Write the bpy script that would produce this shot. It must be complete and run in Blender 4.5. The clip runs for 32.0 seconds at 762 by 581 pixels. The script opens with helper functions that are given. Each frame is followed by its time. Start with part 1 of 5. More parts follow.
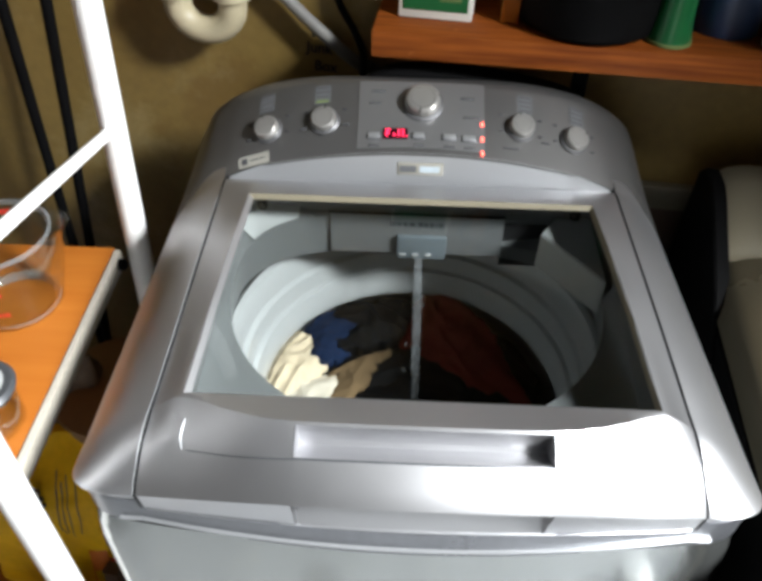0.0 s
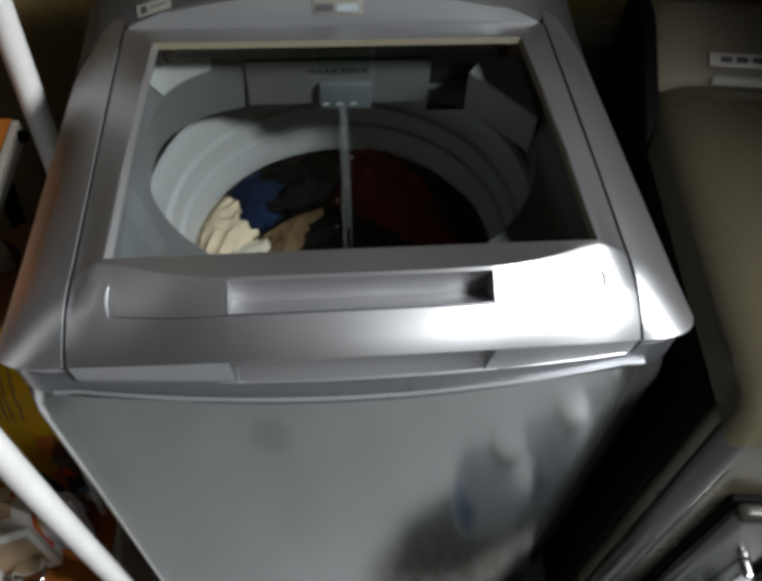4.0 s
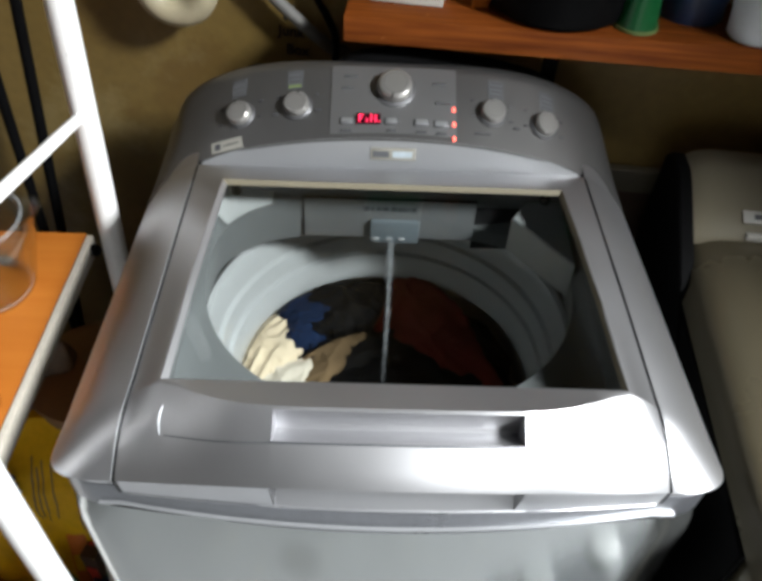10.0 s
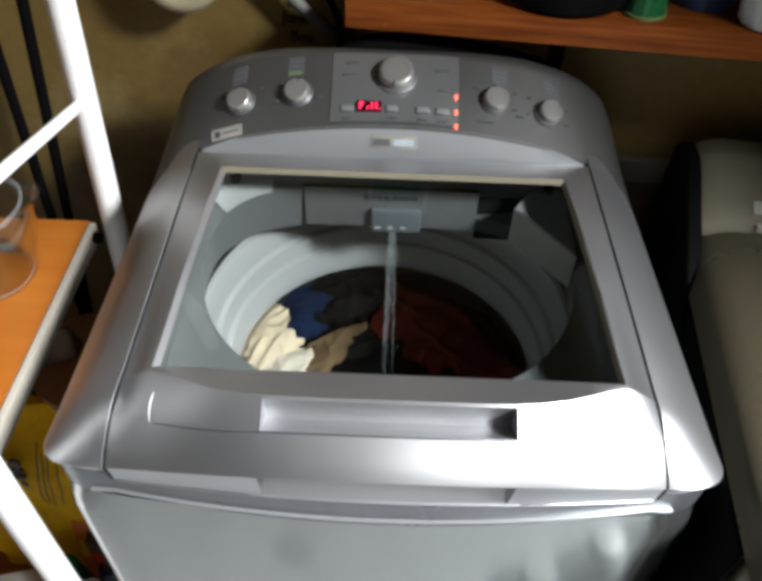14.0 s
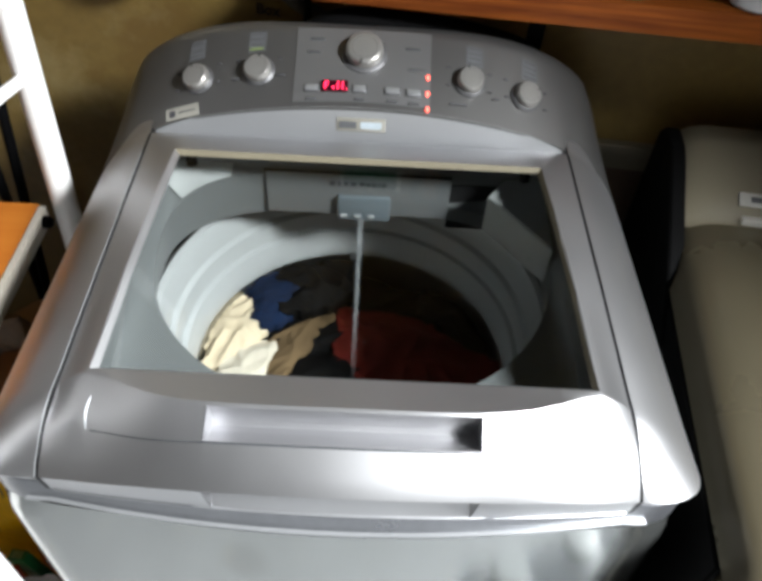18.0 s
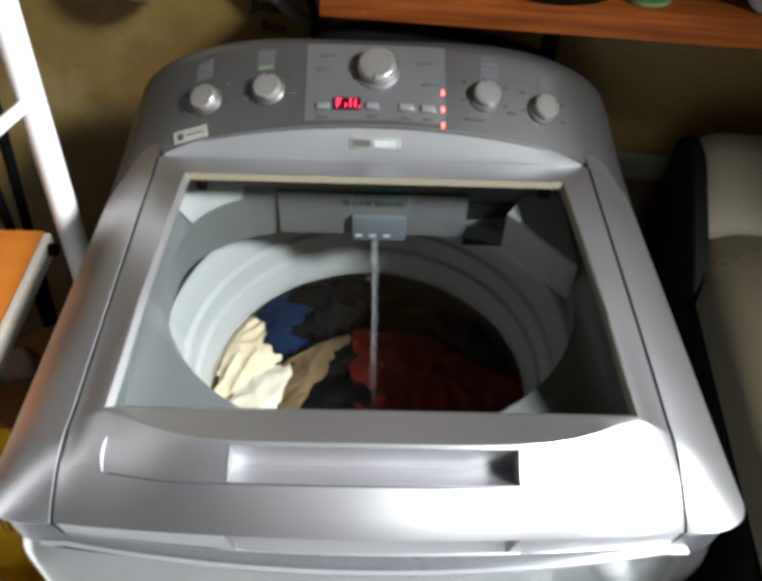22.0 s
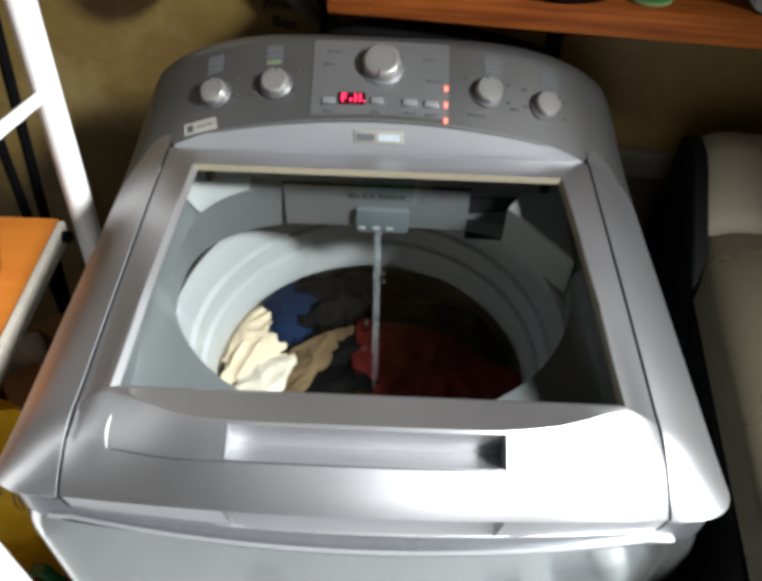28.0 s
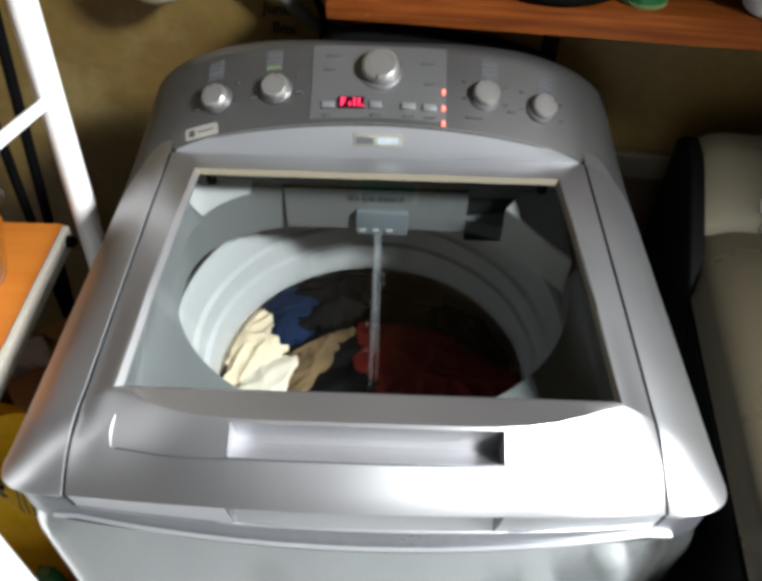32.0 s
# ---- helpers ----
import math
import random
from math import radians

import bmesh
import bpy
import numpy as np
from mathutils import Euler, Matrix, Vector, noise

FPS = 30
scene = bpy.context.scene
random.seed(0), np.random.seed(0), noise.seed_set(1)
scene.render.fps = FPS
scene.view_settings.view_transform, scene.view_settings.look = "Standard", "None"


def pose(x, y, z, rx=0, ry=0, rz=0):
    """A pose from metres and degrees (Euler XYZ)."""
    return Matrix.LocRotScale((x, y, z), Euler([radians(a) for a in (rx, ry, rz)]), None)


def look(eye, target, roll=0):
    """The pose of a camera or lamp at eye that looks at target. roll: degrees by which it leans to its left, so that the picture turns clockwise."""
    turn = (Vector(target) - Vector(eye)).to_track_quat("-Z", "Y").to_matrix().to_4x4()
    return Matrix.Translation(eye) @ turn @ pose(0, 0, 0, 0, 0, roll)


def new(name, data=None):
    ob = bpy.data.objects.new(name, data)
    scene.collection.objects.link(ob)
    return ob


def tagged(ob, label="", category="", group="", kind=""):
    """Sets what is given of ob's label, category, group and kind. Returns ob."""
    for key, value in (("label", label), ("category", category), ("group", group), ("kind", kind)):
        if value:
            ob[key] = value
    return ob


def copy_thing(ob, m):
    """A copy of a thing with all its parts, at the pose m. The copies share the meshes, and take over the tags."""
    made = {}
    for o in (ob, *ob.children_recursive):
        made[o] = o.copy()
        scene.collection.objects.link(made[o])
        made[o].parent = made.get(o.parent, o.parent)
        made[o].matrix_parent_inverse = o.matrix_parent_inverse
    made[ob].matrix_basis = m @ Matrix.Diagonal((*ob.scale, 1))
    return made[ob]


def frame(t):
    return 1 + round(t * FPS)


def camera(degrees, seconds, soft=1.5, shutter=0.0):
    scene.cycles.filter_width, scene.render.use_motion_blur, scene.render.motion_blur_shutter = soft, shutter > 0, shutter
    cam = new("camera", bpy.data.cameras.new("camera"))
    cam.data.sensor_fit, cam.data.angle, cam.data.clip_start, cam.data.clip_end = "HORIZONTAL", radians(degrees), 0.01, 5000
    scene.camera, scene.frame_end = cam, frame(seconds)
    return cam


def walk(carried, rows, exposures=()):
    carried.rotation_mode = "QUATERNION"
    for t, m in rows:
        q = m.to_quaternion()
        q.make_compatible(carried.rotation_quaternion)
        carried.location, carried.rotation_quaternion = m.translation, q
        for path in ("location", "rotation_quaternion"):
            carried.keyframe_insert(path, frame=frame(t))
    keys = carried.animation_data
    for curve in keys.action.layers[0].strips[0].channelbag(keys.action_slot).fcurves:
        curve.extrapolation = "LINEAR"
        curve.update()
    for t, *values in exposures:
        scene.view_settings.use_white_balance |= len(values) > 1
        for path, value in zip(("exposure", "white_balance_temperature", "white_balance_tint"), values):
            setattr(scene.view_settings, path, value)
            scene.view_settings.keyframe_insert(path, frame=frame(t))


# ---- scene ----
cam = camera(54.8, 32.0, soft=4.0)
PATH = [
    (0, (-0.035, -0.369, 1.542), (-0.056, 1.094, 0.179), 1.6),
    (0.5, (-0.017, -0.357, 1.545), (-0.035, 1.083, 0.156), 1.3),
    (1, (-0.006, -0.324, 1.535), (0.008, 1.097, 0.128), 1.6),
    (1.5, (-0.011, -0.313, 1.53), (0.036, 1.093, 0.108), 3.7),
    (2, (-0.019, -0.319, 1.531), (0.025, 1.096, 0.119), 4.3),
    (2.5, (-0.02, -0.329, 1.538), (0.044, 1.045, 0.086), 4.5),
    (3, (-0.019, -0.337, 1.543), (0.027, 1.052, 0.105), 3.6),
    (3.5, (-0.02, -0.349, 1.529), (0.064, 0.94, 0.002), 3.6),
    (4, (-0.03, -0.371, 1.502), (0.122, 0.84, -0.082), 3.2),
    (4.5, (-0.052, -0.404, 1.499), (0.116, 0.756, -0.122), 1.7),
    (6.5, (-0.059, -0.436, 1.492), (0.11, 0.722, -0.13), 0.9),
    (7, (-0.065, -0.411, 1.519), (0.095, 0.887, 0.006), 3.3),
    (7.5, (-0.048, -0.388, 1.545), (0.037, 1.009, 0.117), 3.3),
    (8, (-0.042, -0.37, 1.546), (0.017, 1.022, 0.112), 3.0),
    (8.5, (-0.037, -0.365, 1.548), (0.026, 1.031, 0.118), 3.0),
    (9, (-0.036, -0.366, 1.554), (0.02, 1.043, 0.136), 3.0),
    (9.5, (-0.035, -0.373, 1.555), (0.018, 1.049, 0.15), 3.3),
    (10, (-0.036, -0.374, 1.555), (0.017, 1.052, 0.154), 3.2),
    (10.5, (-0.034, -0.374, 1.554), (0.021, 1.053, 0.153), 3.2),
    (11, (-0.032, -0.372, 1.555), (0.023, 1.052, 0.151), 3.2),
    (11.5, (-0.028, -0.371, 1.55), (0.015, 1.046, 0.14), 2.9),
    (12, (-0.025, -0.369, 1.55), (0.008, 1.045, 0.136), 2.6),
    (12.5, (-0.02, -0.364, 1.55), (0.014, 1.042, 0.128), 2.9),
    (13, (-0.015, -0.365, 1.55), (0.011, 1.045, 0.131), 2.8),
    (13.5, (-0.013, -0.366, 1.547), (-0.014, 1.031, 0.116), 2.7),
    (14, (-0.009, -0.368, 1.548), (-0.009, 1.04, 0.128), 2.2),
    (14.5, (-0.009, -0.364, 1.545), (-0.013, 1.045, 0.126), 2.3),
    (15, (-0.01, -0.358, 1.551), (-0.023, 1.068, 0.149), 1.5),
    (15.5, (-0.006, -0.347, 1.551), (0.018, 1.074, 0.143), 2.2),
    (17.5, (0.016, -0.329, 1.546), (-0.007, 1.068, 0.115), 1.3),
    (18, (0.016, -0.316, 1.524), (0.057, 1.048, 0.063), 4.0),
    (18.5, (0.004, -0.317, 1.53), (-0.022, 1.054, 0.074), 1.4),
    (19, (-0.002, -0.318, 1.53), (-0.018, 1.063, 0.083), 2.0),
    (19.5, (-0.006, -0.324, 1.538), (-0.004, 1.088, 0.122), 1.2),
    (20, (-0.007, -0.335, 1.533), (0.009, 1.069, 0.109), 1.5),
    (20.5, (-0.007, -0.316, 1.535), (-0.009, 1.041, 0.066), 0.7),
    (21, (-0.012, -0.293, 1.521), (0.008, 1.051, 0.04), 1.0),
    (21.5, (-0.01, -0.295, 1.517), (0.036, 1.084, 0.069), 2.7),
    (22, (-0.008, -0.285, 1.514), (0.036, 1.096, 0.069), 2.6),
    (22.5, (-0.012, -0.282, 1.512), (0.038, 1.066, 0.036), 2.9),
    (23, (-0.01, -0.29, 1.517), (0.037, 1.063, 0.045), 2.4),
    (23.5, (-0.007, -0.3, 1.521), (0.036, 1.064, 0.058), 2.3),
    (24, (-0.005, -0.303, 1.521), (0.033, 1.056, 0.054), 2.2),
    (24.5, (-0.003, -0.301, 1.518), (0.031, 1.053, 0.047), 2.5),
    (25, (-0.001, -0.299, 1.521), (0.018, 1.062, 0.056), 2.1),
    (25.5, (-0.001, -0.301, 1.524), (0.005, 1.069, 0.067), 1.6),
    (27.5, (0.01, -0.301, 1.526), (-0.005, 1.075, 0.075), 2.0),
    (28, (0.011, -0.305, 1.525), (0.009, 1.07, 0.072), 2.2),
    (28.5, (0.004, -0.308, 1.526), (0.006, 1.073, 0.079), 2.0),
    (29, (0.001, -0.313, 1.532), (0.014, 1.076, 0.094), 2.0),
    (29.5, (-0.004, -0.318, 1.53), (0.013, 1.068, 0.089), 1.8),
    (30, (0.002, -0.317, 1.53), (0.025, 1.069, 0.089), 1.5),
    (30.5, (0.007, -0.308, 1.528), (0.015, 1.081, 0.089), 1.3),
    (31, (0.012, -0.302, 1.527), (0.003, 1.097, 0.098), 1.5),
    (31.5, (0.014, -0.306, 1.526), (0.006, 1.066, 0.071), 1.5),
    (32, (0.015, -0.316, 1.529), (0.004, 1.069, 0.087), 1.5),
]
EXPOSURES = [(0.0, -0.56), (3.0, -0.59), (3.6, -1.26), (4.0, -1.97), (4.5, -2.07), (6.5, -2.17), (7.0, -2.36), (7.5, -2.16), (8.0, -1.62), (8.5, -1.34), (9.0, -1.19), (10.0, -0.87), (11.0, -0.79), (13.0, -0.81), (13.7, -0.96), (15.0, -0.96), (15.5, -0.92), (17.5, -0.66), (20.0, -0.63), (25.0, -0.58), (32.0, -0.58)]
WINDOW_W, DOOR_W = 690, 6
# ---- exposure over the clip, world, sun and window light ----
walk(cam, [(t, look(eye, target, roll)) for t, eye, target, roll in PATH], EXPOSURES)

world = bpy.data.worlds.new("sky")
scene.world = world
world.use_nodes = True
wn = world.node_tree.nodes
sky = wn.new("ShaderNodeTexSky")
sky.sky_type, sky.sun_disc = "NISHITA", False
sky.sun_elevation, sky.sun_rotation = radians(38), radians(150)
world.node_tree.links.new(sky.outputs[0], wn["Background"].inputs[0])
wn["Background"].inputs[1].default_value = 0.05


def area(name, m, sx, sy, watts, colour):
    lamp = bpy.data.lights.new(name, "AREA")
    lamp.shape, lamp.size, lamp.size_y, lamp.energy, lamp.color = "RECTANGLE", sx, sy, watts, colour
    ob = new(name, lamp)
    ob.matrix_world = m
    return ob


# the room stands a few degrees askew to the washing machine
ROOM = Matrix.Translation((-0.071, 0.575, 0)) @ pose(0, 0, 0, 0, 0, -5.5) @ Matrix.Translation((0.071, -0.575, 0))
# daylight lamps at added, unseen doorways: a tall one beside the machines, fill behind
area("window_daylight", look((2.0, -0.85, 2.95), (0.0, 0.0, 0.6)), 0.65, 0.55, WINDOW_W, (0.93, 0.96, 0.97))
area("doorway_fill", ROOM @ look((0.30, -2.17, 0.85), (0.05, -0.2, 0.05)), 0.66, 1.5, DOOR_W, (1.0, 0.97, 0.92))


# ---- materials ----
def mat(name, base, rough=0.5, metal=0.0, vary=0.12, scale=8.0, fine=120.0, bump=0.0, bump_scale=200.0, rough_vary=0.1, coat=0.0, stain=None, island=False, specular=0.5):
    m = bpy.data.materials.new(name)
    m.use_nodes = True
    nt = m.node_tree
    n, ln = nt.nodes, nt.links
    b = n["Principled BSDF"]
    b.inputs["Roughness"].default_value = rough
    b.inputs["Metallic"].default_value = metal
    b.inputs["Coat Weight"].default_value = coat
    b.inputs["Specular IOR Level"].default_value = specular
    tc = n.new("ShaderNodeTexCoord")
    big = n.new("ShaderNodeTexNoise")
    big.inputs["Scale"].default_value, big.inputs["Detail"].default_value = scale, 5
    small = n.new("ShaderNodeTexNoise")
    small.inputs["Scale"].default_value, small.inputs["Detail"].default_value = fine, 3
    for k in (big, small):
        ln.new(tc.outputs["Object"], k.inputs["Vector"])
    mix = n.new("ShaderNodeMix")
    mix.data_type = "RGBA"
    mix.inputs[6].default_value = (*[c * (1 - vary) for c in base], 1)
    mix.inputs[7].default_value = (*[min(1, c * (1 + vary)) for c in base], 1)
    add = n.new("ShaderNodeMath")
    add.operation = "ADD"
    half = n.new("ShaderNodeMath")
    half.operation = "MULTIPLY_ADD"
    half.inputs[1].default_value, half.inputs[2].default_value = 0.5, -0.25
    ln.new(small.outputs["Fac"], half.inputs[0])
    ln.new(big.outputs["Fac"], add.inputs[0])
    ln.new(half.outputs[0], add.inputs[1])
    ramp = n.new("ShaderNodeMapRange")
    ramp.inputs[1].default_value, ramp.inputs[2].default_value = 0.3, 0.7
    ln.new(add.outputs[0], ramp.inputs[0])
    ln.new(ramp.outputs[0], mix.inputs[0])
    out = mix.outputs[2]
    if stain:
        colour, at, amount, sc = stain
        sn = n.new("ShaderNodeTexNoise")
        sn.inputs["Scale"].default_value, sn.inputs["Detail"].default_value, sn.inputs["Roughness"].default_value = sc, 8, 0.65
        ln.new(tc.outputs["Object"], sn.inputs["Vector"])
        r2 = n.new("ShaderNodeMapRange")
        r2.inputs[1].default_value, r2.inputs[2].default_value, r2.inputs[4].default_value = at, at + 0.08, amount
        ln.new(sn.outputs["Fac"], r2.inputs[0])
        m2 = n.new("ShaderNodeMix")
        m2.data_type = "RGBA"
        m2.inputs[7].default_value = (*colour, 1)
        ln.new(out, m2.inputs[6])
        ln.new(r2.outputs[0], m2.inputs[0])
        out = m2.outputs[2]
    ln.new(out, b.inputs["Base Color"])
    rr = n.new("ShaderNodeMapRange")
    rr.inputs[3].default_value, rr.inputs[4].default_value = max(0.02, rough - rough_vary), min(1, rough + rough_vary)
    ln.new(big.outputs["Fac"], rr.inputs[0])
    ln.new(rr.outputs[0], b.inputs["Roughness"])
    if bump:
        bn = n.new("ShaderNodeTexNoise")
        bn.inputs["Scale"].default_value, bn.inputs["Detail"].default_value = bump_scale, 4
        ln.new(tc.outputs["Object"], bn.inputs["Vector"])
        bp = n.new("ShaderNodeBump")
        bp.inputs["Strength"].default_value, bp.inputs["Distance"].default_value = bump, 0.003
        ln.new(bn.outputs["Fac"], bp.inputs["Height"])
        ln.new(bp.outputs[0], b.inputs["Normal"])
    return m


def wood(name, a, b_, scale=6.0, axis=0, rough=0.45):
    """Grain along one axis of the object."""
    m = mat(name, a, rough, specular=0.15)
    n, ln = m.node_tree.nodes, m.node_tree.links
    b = n["Principled BSDF"]
    tc = n.new("ShaderNodeTexCoord")
    mp = n.new("ShaderNodeMapping")
    s = [28.0, 28.0, 28.0]
    s[axis] = 1.6
    mp.inputs["Scale"].default_value = s
    g = n.new("ShaderNodeTexNoise")
    g.inputs["Scale"].default_value, g.inputs["Detail"].default_value, g.inputs["Distortion"].default_value = scale, 6, 0.2
    ramp = n.new("ShaderNodeValToRGB")
    ramp.color_ramp.elements[0].position, ramp.color_ramp.elements[1].position = 0.32, 0.68
    ramp.color_ramp.elements[0].color, ramp.color_ramp.elements[1].color = (*b_, 1), (*a, 1)
    ln.new(tc.outputs["Object"], mp.inputs[0])
    ln.new(mp.outputs[0], g.inputs["Vector"])
    ln.new(g.outputs["Fac"], ramp.inputs[0])
    ln.new(ramp.outputs[0], b.inputs["Base Color"])
    return m


def thin_glass(name, tint, power=5.0, rough=0.02, head_on=0.008, grazing=0.6):
    """Clear sheet: lets light through, with a mirror gloss that grows towards grazing."""
    m = bpy.data.materials.new(name)
    m.use_nodes = True
    n, ln = m.node_tree.nodes, m.node_tree.links
    see, gloss, mix = n.new("ShaderNodeBsdfTransparent"), n.new("ShaderNodeBsdfGlossy"), n.new("ShaderNodeMixShader")
    lw, fourth, fr = n.new("ShaderNodeLayerWeight"), n.new("ShaderNodeMath"), n.new("ShaderNodeMapRange")
    fourth.operation = "POWER"
    fourth.inputs[1].default_value = power
    see.inputs[0].default_value = (*tint, 1)
    gloss.inputs["Roughness"].default_value = rough
    fr.inputs[3].default_value, fr.inputs[4].default_value = head_on, grazing
    ln.new(lw.outputs["Facing"], fourth.inputs[0])
    ln.new(fourth.outputs[0], fr.inputs[0])
    ln.new(fr.outputs[0], mix.inputs[0])
    ln.new(see.outputs[0], mix.inputs[1])
    ln.new(gloss.outputs[0], mix.inputs[2])
    ln.new(mix.outputs[0], n["Material Output"].inputs[0])
    return m


def stream(name, low=0.01, high=0.10):
    """Falling water: mostly see-through, with a broken white gloss."""
    m = bpy.data.materials.new(name)
    m.use_nodes = True
    n, ln = m.node_tree.nodes, m.node_tree.links
    see, b, mix = n.new("ShaderNodeBsdfTransparent"), n["Principled BSDF"], n.new("ShaderNodeMixShader")
    b.inputs["Base Color"].default_value = (0.75, 0.80, 0.84, 1)
    b.inputs["Roughness"].default_value = 0.15
    tc, mp, streaks, ramp = n.new("ShaderNodeTexCoord"), n.new("ShaderNodeMapping"), n.new("ShaderNodeTexNoise"), n.new("ShaderNodeMapRange")
    mp.inputs["Scale"].default_value = (500, 500, 25)
    streaks.inputs["Scale"].default_value = 1.0
    ramp.inputs[1].default_value, ramp.inputs[2].default_value, ramp.inputs[3].default_value, ramp.inputs[4].default_value = 0.35, 0.7, low, high
    ln.new(tc.outputs["Object"], mp.inputs[0])
    ln.new(mp.outputs[0], streaks.inputs["Vector"])
    ln.new(streaks.outputs["Fac"], ramp.inputs[0])
    ln.new(ramp.outputs[0], mix.inputs[0])
    ln.new(see.outputs[0], mix.inputs[1])
    ln.new(b.outputs[0], mix.inputs[2])
    ln.new(mix.outputs[0], n["Material Output"].inputs[0])
    return m


def glow(name, colour, strength):
    m = bpy.data.materials.new(name)
    m.use_nodes = True
    b = m.node_tree.nodes["Principled BSDF"]
    b.inputs["Base Color"].default_value = (*[c * 0.5 for c in colour], 1)
    b.inputs["Emission Color"].default_value = (*colour, 1)
    b.inputs["Emission Strength"].default_value = strength
    return m


